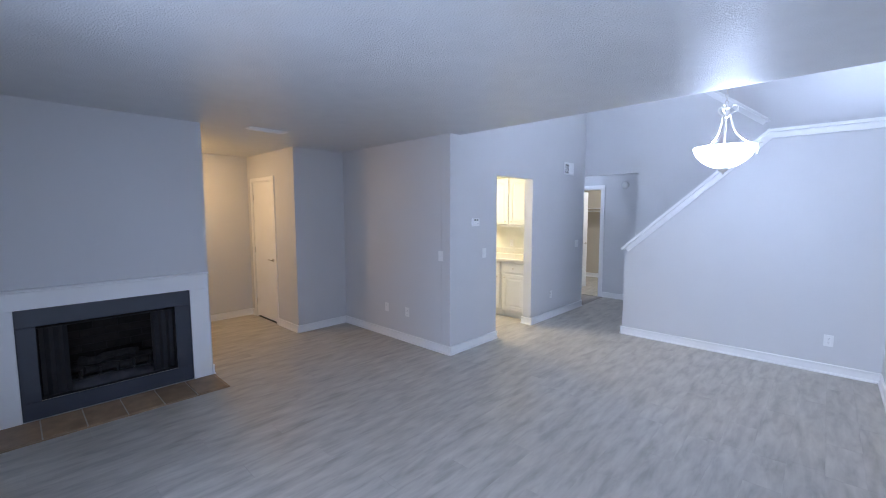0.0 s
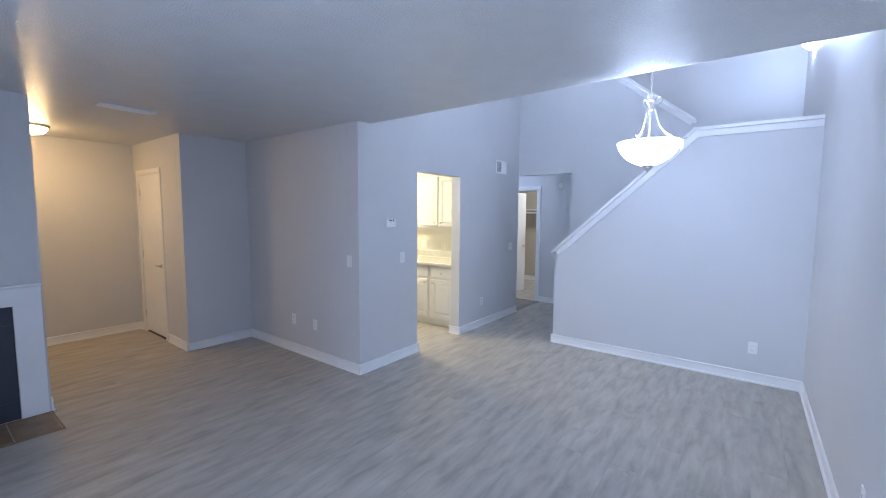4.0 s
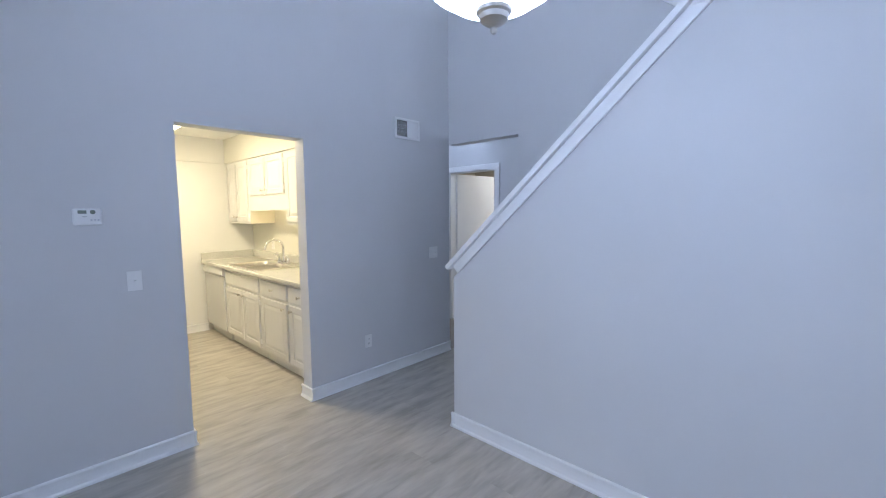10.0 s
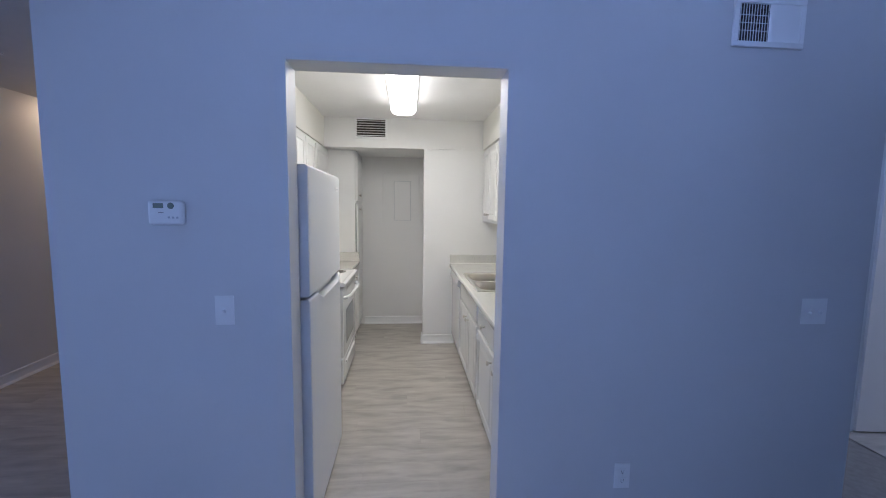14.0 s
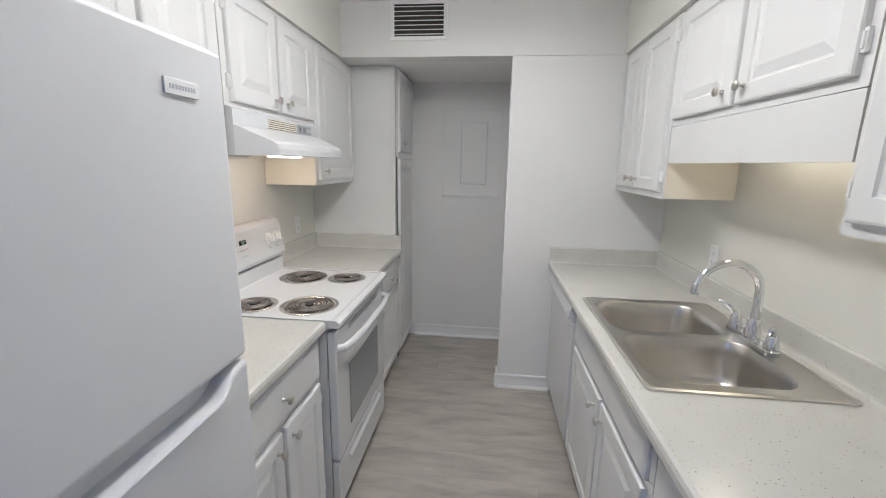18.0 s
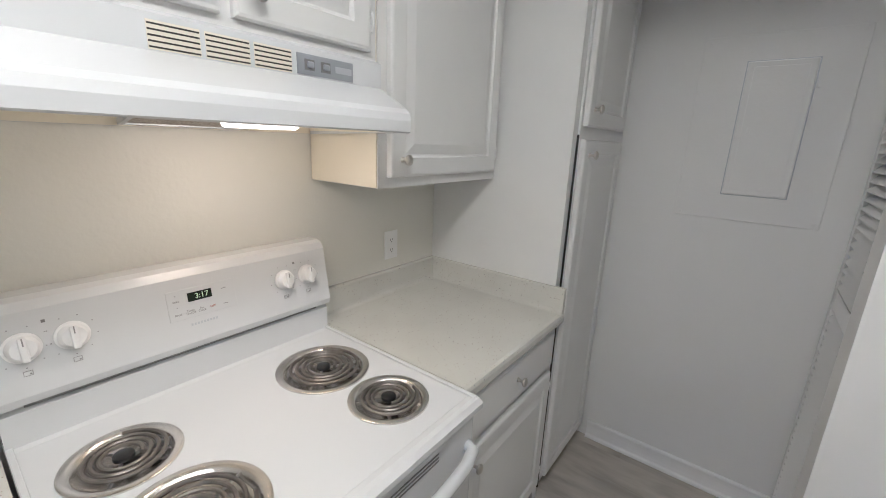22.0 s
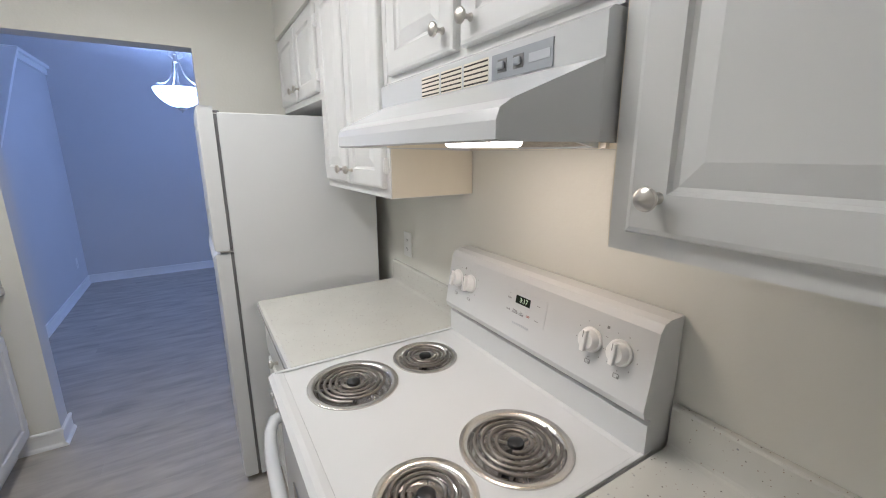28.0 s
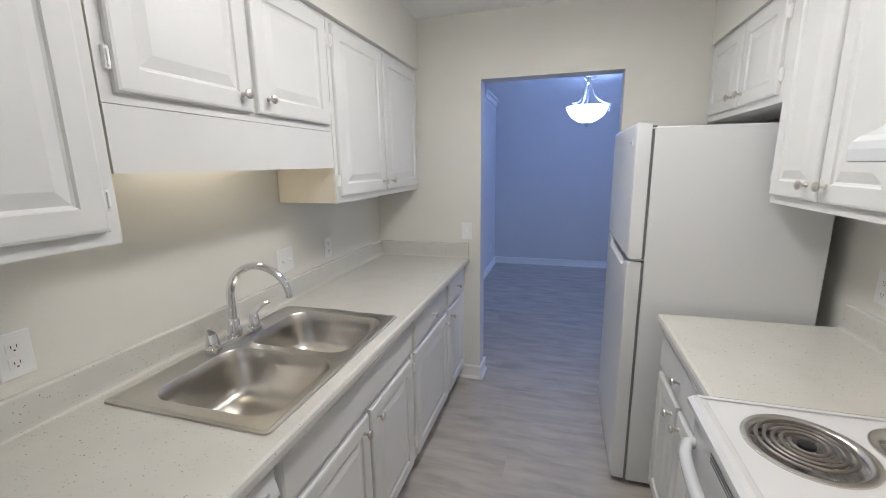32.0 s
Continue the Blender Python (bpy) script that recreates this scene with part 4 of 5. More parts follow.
for x in (RX0 + 0.04, RX1 - 0.04):
    for y in (RYB + 0.05, RYF - 0.07):
        part("levelling_foot", moved(lathe([(0.0, 0), (0.018, 0), (0.018, 0.012), (0.01, 0.016), (0.01, 0.05)], 12), pose(x, y, 0)), BLACK, ob)


def deck(x0, x1, y0, y1, cx, cy, r):
    """A flat enamel field with one round burner hole, turned down at both edges."""
    corners = [math.atan2(v - cy, u - cx) for u in (x0, x1) for v in (y0, y1)]
    angles = sorted([2 * math.pi * k / 44 - math.pi for k in range(44)] + corners)
    outer, inner = [], []
    for a in angles:
        c, s = math.cos(a), math.sin(a)
        reach = min((x1 - cx) / c if c > 1e-6 else (x0 - cx) / c if c < -1e-6 else 9.0, (y1 - cy) / s if s > 1e-6 else (y0 - cy) / s if s < -1e-6 else 9.0)
        outer.append((cx + reach * c, cy + reach * s))
        inner.append((cx + r * c, cy + r * s))
    rings = [[(u, v, 0.8895) for u, v in outer], [(u, v, 0.912) for u, v in outer], [(u, v, 0.912) for u, v in inner], [(u, v, 0.8895) for u, v in inner]]
    part("cooktop_deck", loft(rings), APPL, ob, "white enamel deck round a burner")


def burner(x, y, r, turn):
    b = part("drip_bowl", moved(lathe([(r + 0.026, 0.0), (r + 0.0255, 0.003), (r + 0.022, 0.0045), (r + 0.012, 0.004), (r + 0.006, 0.001), (r - 0.002, -0.011), (r * 0.80, -0.0165), (r * 0.5, -0.0185), (0.03, -0.019), (0.0, -0.0192)], 48), pose(x, y, 0.9125)), BOWLMETAL, ob, "chrome drip bowl", smooth=True)
    # the bowl is closed: black pieces stand in for its shaded openings
    part("bowl_hole_shade", moved(lathe([(0.0, 0.0012), (0.022, 0.001), (0.023, 0.0)], 20), pose(x + 0.012 * math.cos(turn), y + 0.012 * math.sin(turn), 0.8938)), BLACK, b, "black disc for the shaded opening in the bowl")
    part("socket_shade", moved(boxes([(r * 0.62, -0.017, 0.8965, r + 0.001, 0.017, 0.8985)], 0.0008), pose(x, y, 0, 0, 0, math.degrees(turn))), BLACK, b, "black plate for the shaded socket opening in the bowl")
    pts, turns = [], 4.3 if r > 0.085 else 3.3
    steps_n = int(turns * 30)
    for i in range(steps_n + 1):
        a = 2 * math.pi * turns * i / steps_n + turn
        rr = 0.030 + (r - 0.031) * i / steps_n
        pts.append((x + rr * math.cos(a), y + rr * math.sin(a), 0.9185))
    part("coil", tube(pts, 0.0043, 8), COIL, b, "dark spiral heating coil", smooth=True)
    part("coil_cap", moved(lathe([(0.0, 0.0045), (0.014, 0.004), (0.0175, 0.002), (0.0185, -0.001), (0.0185, -0.005)], 22), pose(x, y, 0.919)), CAPBLACK, b, "black centre cap", smooth=True)
    for k in range(3):
        a = turn + 0.5 + 2 * math.pi * k / 3
        part("coil_support", moved(boxes([(0.012, -0.0013, 0.9075, r + 0.006, 0.0013, 0.9138)]), pose(x, y, 0, 0, 0, math.degrees(a))), STEEL, b)
    for w in (-0.012, 0.012):
        ca, sa = math.cos(turn), math.sin(turn)
        part("coil_terminal", tube([(x + r * 0.4 * ca - w * sa, y + r * 0.4 * sa + w * ca, 0.908), (x + (r + 0.002) * ca - w * sa, y + (r + 0.002) * sa + w * ca, 0.904)], 0.004, 8), COIL, b)


fy0, fy1 = RYB + 0.0905, RYF - 0.0125
for bx, by, br, turn, box4 in ((-4.831, 4.112, 0.098, 2.2, (RX0 + 0.0005, rc, fy0, 4.24)), (-4.851, 4.345, 0.074, 1.0, (RX0 + 0.0005, rc, 4.24, fy1)),
                               (-4.383, 4.092, 0.074, 2.6, (rc, RX1 - 0.0005, fy0, 4.2)), (-4.411, 4.332, 0.098, 0.9, (rc, RX1 - 0.0005, 4.2, fy1))):
    deck(*box4, bx, by, br + 0.008)
    burner(bx, by, br, turn)

# ---- range hood ----
HX0, HX1 = -5.015, -4.253
ob = thing("range_hood", (rc, 4.0, 1.545), "white under-cabinet range hood with a lit lamp", "range hood")
HFRONT = [(YS + 0.002, 1.719), (4.140, 1.719), (4.150, 1.712), (4.150, 1.655), (4.275, 1.600), (4.292, 1.588), (4.297, 1.572), (4.297, 1.548), (4.288, 1.545)]


def hood_skin(bm):
    """Draws in the ends of the hood towards its front lip."""
    for v in bm.verts:
        v.co.x += (1 if v.co.x < rc else -1) * 0.045 * max(0.0, (v.co.y - 4.15) / 0.147)
    return bm


inner = [(4.284, 1.552), (4.284, 1.575), (4.262, 1.588), (4.145, 1.640), (YS + 0.02, 1.640), (YS + 0.02, 1.536), (YS + 0.002, 1.536)]
shell = part("shell", hood_skin(prism(HFRONT + inner, "x", HX0 + 0.006, HX1 - 0.006)), APPL, ob, "white enamel hood shell")
for xa, xb in ((HX0, HX0 + 0.006), (HX1 - 0.006, HX1)):
    bm = prism(HFRONT + [(4.150, 1.5445), (YS + 0.002, 1.536)], "x", xa, xb)
    for end in (xa, xb):
        seam = [v for v in bm.verts if abs(v.co.x - end) < 1e-4 and abs(v.co.y - 4.15) < 1e-4 and v.co.z < 1.70]
        bmesh.ops.connect_verts(bm, verts=seam)
    part("end_panel", hood_skin(bm), APPL, ob)
part("liner", boxes([(HX0 + 0.0065, YS + 0.0205, 1.537, HX1 - 0.0065, YS + 0.0235, 1.639), (HX0 + 0.0065, YS + 0.024, 1.634, HX1 - 0.0065, 4.142, 1.6395),
                     (HX0 + 0.0065, YS + 0.024, 1.546, HX0 + 0.009, 4.142, 1.6335), (HX1 - 0.009, YS + 0.024, 1.546, HX1 - 0.0065, 4.142, 1.6335)]), CREAM, shell, "cream enamel inside of the hood")
for k in range(3):
    x0 = -4.500 - 0.089 * k
    grille = part("vent_grille", boxes([(x0 - 0.080, 4.1502, 1.657, x0 + 0.001, 4.1508, 1.7015)]), CREAM, shell, "cream louvred vent insert")
    for z in range(5):
        # dark bars laid on the insert for the shade inside its slots
        part("slot_shade", boxes([(x0 - 0.079, 4.1509, 1.6595 + 0.0088 * z, x0, 4.1514, 1.6624 + 0.0088 * z)]), VENTDARK, grille)
sw = part("switch_plate", boxes([(-4.920, 4.1502, 1.658, -4.770, 4.152, 1.70)]), PANEL, shell, "grey metal switch plate")
for x in (-4.800, -4.842):
    part("switch_bezel", boxes([(x - 0.0125, 4.1521, 1.668, x + 0.0125, 4.1528, 1.690)]), GREYGAP, sw, "dark switch bezel")
    part("rocker_switch", boxes([(x - 0.0085, 4.1529, 1.6725, x + 0.0085, 4.159, 1.6855)], 0.003), PANEL, sw)
part("nameplate", boxes([(-4.915, 4.152, 1.672, -4.868, 4.153, 1.686)]), PANELPLATE, sw)
bm = boxes([(-4.760, 4.045, 1.541, -4.635, 4.185, 1.606)], 0.008)
for v in bm.verts:
    k = 1.0 - 0.12 * max(0.0, (1.606 - v.co.z) / 0.06)
    v.co.x, v.co.y = -4.6975 + (v.co.x + 4.6975) * k, 4.115 + (v.co.y - 4.115) * k
part("lamp_lens", bm, HOODLENS, shell, "glowing lamp lens")


def tilted(bm):
    """Slopes the grease filter up from the wall to the front of the hood."""
    for v in bm.verts:
        v.co.z += (v.co.y - 3.86) * 0.2
    return bm


part("grease_filter", tilted(boxes([(-4.772, 3.868, 1.5415, -4.528, 4.14, 1.551)], 0.002)), FILTER, shell, "metal mesh grease filter")
for x0, y0, x1, y1 in ((-4.782, 3.860, -4.518, 3.868), (-4.782, 4.14, -4.518, 4.148), (-4.782, 3.868, -4.772, 4.14), (-4.528, 3.868, -4.518, 4.14)):
    part("filter_frame", tilted(boxes([(x0, y0, 1.5385, x1, y1, 1.552)])), PANELPLATE, shell)
part("filter_clip", boxes([(-4.804, 3.85, 1.538, -4.786, 3.862, 1.552)], 0.002), NICKEL, shell)
lamp("hood_lamp", "AREA", (-4.6975, 4.115, 1.5375), 1.7, (1.0, 0.74, 0.45), 0.14, 0.12, aim=(0, -0.2, -1))

# ---- refrigerator ----
FX0, FX1, FYB, FYF, FZ = -3.525, -2.735, 3.89, 4.535, 1.69
ob = thing("refrigerator", ((FX0 + FX1) / 2, 4.2, 0), "white top-freezer refrigerator beside the kitchen doorway", "refrigerator")
part("cabinet_body", boxes([(FX0, FYB, 0.03, FX1, FYF, FZ)], 0.004), FRIDGE, ob)
part("gasket", boxes([(FX0 + 0.008, FYF + 0.0005, 0.05, FX1 - 0.008, FYF + 0.012, 1.121), (FX0 + 0.008, FYF + 0.0005, 1.142, FX1 - 0.008, FYF + 0.012, FZ - 0.006)]), GREYGAP, ob)


def fridge_door(name, z0, z1, dip, label):
    """A flat door with crisp rounded edges; the dip is the scooped grip along its top edge."""
    bm = bmesh.new()
    us = [0.0, 0.0025, 0.006, 0.011, 0.014, 0.018] + [0.018 + 0.964 * k / 40 for k in range(1, 40)] + [0.982, 0.986, 0.989, 0.994, 0.9975, 1.0]
    n = len(us) - 1
    curve = [0.0042, 0.0015, 0.0004, 0.0]
    zs = [(z0, 0.010), (z0 + 0.003, 0.004), (z0 + 0.010, 0.0), (z0 + 0.013, 0.0), (z0 + 0.06, 0.0), (z1 - 0.16, 0.0), (z1 - 0.10, 0.0), (z1 - 0.06, 0.0), (z1 - 0.03, 0.0), (z1 - 0.013, 0.0), (z1 - 0.010, 0.0), (z1 - 0.003, 0.004), (z1, 0.010)]
    v, w = [], []
    for z, cut in zs:
        row = []
        for i, u in enumerate(us):
            edge = curve[min(i, n - i)] if min(i, n - i) < 4 else 0.0
            scoop = dip * min(1.0, max(0.0, (u - 0.035) / 0.10)) * min(1.0, max(0.0, (0.80 - u) / 0.10))
            scoop = scoop * scoop * (3 * dip - 2 * scoop) / (dip * dip) if dip else 0.0
            low = scoop * min(1.0, max(0.0, (z - (z1 - 0.16)) / 0.16)) ** 2
            row.append(bm.verts.new((FX0 + (FX1 - FX0) * u, FYF + 0.070 + 0.003 * (1 - (2 * u - 1) ** 2) - edge - cut + 0.30 * low, z - low)))
        v.append(row)
        w.append([bm.verts.new((FX0 + (FX1 - FX0) * u, FYF + 0.013, z)) for u in us])
    for a in range(len(v) - 1):
        for i in range(n):
            bm.faces.new((v[a][i], v[a][i + 1], v[a + 1][i + 1], v[a + 1][i]))
            bm.faces.new((w[a][i], w[a + 1][i], w[a + 1][i + 1], w[a][i + 1]))
        bm.faces.new((w[a][0], v[a][0], v[a + 1][0], w[a + 1][0]))
        bm.faces.new((v[a][n], w[a][n], w[a + 1][n], v[a + 1][n]))
    mid = [bm.verts.new((p.co.x, FYF + 0.03, p.co.z - 0.006)) for p in v[-1]]
    for i in range(n):
        bm.faces.new((w[0][i], w[0][i + 1], v[0][i + 1], v[0][i]))
        bm.faces.new((v[-1][i], v[-1][i + 1], mid[i + 1], mid[i]))
        bm.faces.new((mid[i], mid[i + 1], w[-1][i + 1], w[-1][i]))
    bm.faces.new((v[-1][0], mid[0], w[-1][0]))
    bm.faces.new((v[-1][n], w[-1][n], mid[n]))
    return part(name, bm, FRIDGE, ob, label, smooth=True)


fridge_door("fridge_door", 0.038, 1.126, 0.034, "white flat door with a scooped grip along its top")
fd = fridge_door("freezer_door", 1.137, FZ + 0.022, 0.0, "white flat freezer door")
bg = part("badge", boxes([((-3.415) - 0.036, FYF + 0.072, 1.633 - 0.012, (-3.415) + 0.036, FYF + 0.0755, 1.633 + 0.012)], 0.001), PLASTIC, fd, "small white badge with grey mark")
for k in range(9):
    u = -3.415 - 0.028 + k * 0.0064
    part("mark", boxes([(u, FYF + 0.0756, 1.6295, u + 0.0042, FYF + 0.0758, 1.6365)]), PANELPLATE, bg)
part("hinge_cover", boxes([(FX1 - 0.09, FYF - 0.04, FZ + 0.001, FX1 - 0.01, FYF + 0.06, FZ + 0.022)], 0.006), PLASTIC, ob)
part("hinge_cap", boxes([(FX0 + 0.02, FYF - 0.01, FZ + 0.001, FX0 + 0.05, FYF + 0.02, FZ + 0.009)], 0.003), GREYGAP, ob)
part("centre_hinge", boxes([(FX0 + 0.005, FYF + 0.002, 1.1268, FX0 + 0.06, FYF + 0.05, 1.1362)], 0.003), STEEL, ob)
for x in (FX0 + 0.05, FX1 - 0.05):
    for y in (FYB + 0.05, FYF - 0.04):
        part("foot", boxes([(x - 0.02, y - 0.02, 0, x + 0.02, y + 0.02, 0.029)]), GREYGAP, ob)

# ---- louvred closet door in the alcove ----
ob = thing("louvred_door", (-5.83, 5.272, 0), "white louvred bifold closet door beside the alcove", "door")
for x in (-6.20, -5.86, -5.81, -5.575):
    part("stile", boxes([(x - 0.02, 5.258, 0.015, x + 0.02, 5.286, 2.09)], 0.002), TRIM, ob)
for x0, x1 in ((-6.18, -5.88), (-5.79, -5.595)):
    for z0, z1 in ((0.015, 0.11), (1.0, 1.07), (2.02, 2.09)):
        part("rail", boxes([(x0, 5.260, z0, x1, 5.284, z1)]), TRIM, ob)
    slat = mesh_of(moved(boxes([(0, -0.021, -0.003, x1 - x0, 0.021, 0.003)]), pose(0, 0, 0, 48)), TRIM)
    for k in range(28):
        hang("slat", slat, ob, "", pose(x0, 5.272, 0.14 + k * 0.031))
    for k in range(30):
        hang("slat", slat, ob, "", pose(x0, 5.272, 1.095 + k * 0.031))
part("pull_knob", moved(lathe([(0, 0), (0.008, 0), (0.007, 0.012), (0.015, 0.02), (0.013, 0.028), (0, 0.03)], 14), pose(-5.60, 5.257, 1.03, 90)), PLASTIC, ob, smooth=True)
part("head_track", boxes([(XB + 0.004, 5.251, 2.10, XE - 0.104, 5.291, ZC - 0.004)], 0.002), TRIM, ob, "white head rail of the bifold door")
structure("wall_louvre_back", boxes([(XB, 5.296, 0, XE - 0.102, 5.316, ZC - 0.002)]), PAINT, "closet wall behind the louvred door")

# breaker panel
ob = thing("breaker_panel", (XB + 0.01, 5.0, 1.25), "flush painted breaker panel door on the alcove wall", "panel")
part("cover_plate", boxes([(XB + 0.001, 4.70, 1.262, XB + 0.008, 5.175, 1.957)], 0.003), ALCOVE, ob)
# grey plate just wider than the door, a painted shadow outline
part("door_reveal", boxes([(XB + 0.0082, 4.850, 1.363, XB + 0.0092, 5.063, 1.864)]), PANELPLATE, ob, "grey plate for the shadow line round the small door")
pd = part("panel_door", boxes([(XB + 0.0094, 4.854, 1.367, XB + 0.024, 5.059, 1.860)], 0.004), ALCOVE, ob)
part("door_field", boxes([(XB + 0.0242, 4.876, 1.387, XB + 0.0262, 5.037, 1.840)], 0.001), ALCOVE, pd)
part("latch", boxes([(XB + 0.0264, 4.893, 1.60, XB + 0.030, 4.904, 1.622)], 0.001), ALCOVE, pd)
for z in (1.44, 1.76):
    part("hinge", boxes([(XB + 0.0094, 5.066, z, XB + 0.022, 5.077, z + 0.05)]), ALCOVE, pd)
for y, z in ((4.72, 1.94), (5.157, 1.94), (4.72, 1.28), (5.157, 1.28)):
    part("screw", moved(lathe([(0, 0.002), (0.005, 0.0015), (0.006, 0)], 10), pose(XB + 0.0082, y, z, 0, 90, 0)), ALCOVE, ob)

# ---- vents ----


def grille(name, label, m, w, h, slats, dark_from=0.0, dark_to=1.0, louvre="h"):
    """A wall grille: frame and slats in the local x-z plane, facing -y."""
    ob = thing(name, m.translation, label, "vent")
    f = 0.022
    part("frame", boxes([(-w / 2, -0.012, -h / 2, w / 2, 0, -h / 2 + f), (-w / 2, -0.012, h / 2 - f, w / 2, 0, h / 2), (-w / 2, -0.012, -h / 2 + f, -w / 2 + f, 0, h / 2 - f), (w / 2 - f, -0.012, -h / 2 + f, w / 2, 0, h / 2 - f)], 0.002), TRIM, ob, m=m)
    # no open duct here: a dark sheet gives the shade behind the slats
    part("duct_shade", boxes([(-w / 2 + f, -0.002, -h / 2 + f, w / 2 - f, -0.001, h / 2 - f)]), VENTDARK, ob, "dark sheet for the unlit duct behind the slats", m=m)
    if louvre == "h":
        me = mesh_of(moved(boxes([(-w / 2 + f, -0.008, -0.001, w / 2 - f, 0.004, 0.001)]), pose(0, -0.006, 0, 35)), TRIM)
        for k in range(slats):
            hang("slat", me, ob, "", m @ pose(0, 0, -h / 2 + f + (h - 2 * f) * (k + 0.5) / slats))
    else:
        half = slats // 2
        for k in range(slats):
            me = mesh_of(moved(boxes([(-0.0009, -0.006 if k >= half else -0.001, -h / 2 + f, 0.0009, 0.006 if k >= half else 0.001, h / 2 - f)]), pose(0, -0.0065, 0, 0, 0, 62 if k >= half else 0)), TRIM)
            hang("slat", me, ob, "", m @ pose(-w / 2 + f + (w - 2 * f) * (k + 0.5) / slats, 0, 0))
        for z in (-0.03, 0.0, 0.03):
            part("cross_bar", boxes([(-w / 2 + f, -0.0035, z - 0.001, 0, -0.0025, z + 0.001)]), TRIM, ob, m=m)
    return ob


grille("air_vent", "white metal supply vent high on the wall", facing(XK, 6.49, 2.30, "+x"), 0.31, 0.19, 22, louvre="v")
grille("return_vent", "white louvred return vent on the kitchen bulkhead", facing(XE, 4.632, 2.366, "+x"), 0.345, 0.222, 7)
ob = thing("ceiling_vent", (-3.82, 2.26, H - 0.02), "long slim white ceiling diffuser", "vent")
part("frame", boxes([(-3.88, 2.06, H - 0.012, -3.76, 2.46, H - 0.0005)], 0.004), TRIM, ob)
for k in range(5):
    part("slat", boxes([(-3.865 + 0.02 * k, 2.08, H - 0.017, -3.855 + 0.02 * k, 2.44, H - 0.0125)]), TRIM, ob)

# ---- switches and outlets ----
PLATE = mesh_of(boxes([(-0.036, -0.005, -0.058, 0.036, 0, 0.058)], 0.002), PLASTIC)
PLATE2 = mesh_of(boxes([(-0.06, -0.005, -0.058, 0.06, 0, 0.058)], 0.002), PLASTIC)
RECEPT = mesh_of(boxes([(-0.0165, -0.0062, -0.014, 0.0165, -0.0051, 0.014)], 0.0005), PLASTIC)
SLOT = mesh_of(boxes([(-0.0065, -0.0068, -0.003, -0.005, -0.0063, 0.006), (0.005, -0.0068, -0.003, 0.0065, -0.0063, 0.006), (-0.002, -0.0068, -0.010, 0.002, -0.0063, -0.0065)]), BLACK)
TOGGLE = mesh_of(moved(boxes([(-0.005, -0.02, -0.006, 0.005, -0.005, 0.006)], 0.0015), pose(0, 0, 0, 18)), PLASTIC)
SCREW = mesh_of(moved(lathe([(0, 0.001), (0.003, 0.0005), (0.003, 0)], 10), pose(0, -0.005, 0, 90)), PLASTIC)


def outlet(x, y, z, n, label="white duplex wall outlet"):
    m = facing(x, y, z, n)
    ob = thing("wall_outlet", (x, y, z), label, "outlet", "wall outlets")
    hang("cover_plate", PLATE, ob, "", m)
    for dz in (0.021, -0.021):
        r = hang("receptacle", RECEPT, ob, "", m @ pose(0, 0, dz))
        hang("slots", SLOT, r, "dark plug slots", m @ pose(0, 0, dz))
    hang("screw", SCREW, ob, "", m)
    return ob


def switch(x, y, z, n, gangs=1, label="white toggle light switch"):
    m = facing(x, y, z, n)
    ob = thing("light_switch", (x, y, z), label, "switch", "light switches")
    hang("cover_plate", PLATE if gangs == 1 else PLATE2, ob, "", m)
    for k in range(gangs):
        u = (k - (gangs - 1) / 2) * 0.046
        hang("toggle", TOGGLE, ob, "", m @ pose(u, 0, 0))
        for dz in (0.03, -0.03):
            hang("screw", SCREW, ob, "", m @ pose(u, 0, dz))
    return ob


switch(XK, 4.318, 1.125, "+x", label="white toggle switch beside the kitchen doorway")
switch(XK, 6.83, 1.10, "+x", 2, "white double switch on the dining wall")
outlet(XK, 5.985, 0.36, "+x")
outlet(0.54, YST, 0.335, "-y")
outlet(-3.69, YN, 0.385, "-y")
outlet(-3.29, YN, 0.38, "-y", "small white cable jack plate near the floor")
switch(-2.71, YN, 1.125, "-y", label="white toggle switch on the niche wall")
outlet(XF, 0.115, 0.375, "+x", "white outlet beside the fireplace surround")
outlet(-2.90, YW, 0.44, "+y")
outlet(XR, 3.50, 0.36, "-x")
outlet(-5.384, YS, 1.113, "+y", "white outlet above the counter by the pantry")
outlet(-3.725, YS, 1.115, "+y", "white outlet above the counter by the fridge")
switch(XKI - 0.003, 5.515, 1.10, "-x", label="white switch beside the doorway over the counter")
switch(-3.79, YR, 1.11, "-y", 2, "white double switch plate over the counter")
outlet(-3.41, YR, 1.10, "-y")
outlet(-4.825, YR, 1.11, "-y", "white outlet over the counter near the sink")
ob = switch(-2.0, YHB, 1.2, "-y")

m = facing(XK, 4.13, 1.508, "+x")
ob = thing("thermostat", (XK, 4.13, 1.508), "white wall thermostat with a small display", "thermostat")
tb = part("body", boxes([(-0.062, -0.030, -0.050, 0.062, 0, 0.040)], 0.010), PLASTIC, ob, m=m)
part("display", boxes([(-0.04, -0.0312, 0.012, -0.004, -0.0301, 0.030)]), LCD, tb, "grey display", m=m)
part("dial", moved(lathe([(0, 0.002), (0.011, 0.0015), (0.012, 0)], 18), m @ pose(0.022, -0.030, 0.021, 90)), LCD, tb)
for u in (0.014, 0.029, 0.044):
    part("button", boxes([(u - 0.004, -0.0315, -0.026, u + 0.004, -0.0295, -0.019)], 0.001), PANELPLATE, tb, m=m)
part("print", boxes([(-0.022, -0.0306, -0.006, -0.004, -0.0301, -0.003)]), INK, tb, m=m)

ob = thing("smoke_detector", (-2.24, YHB, 2.105), "round white smoke detector on the hall wall", "detector")
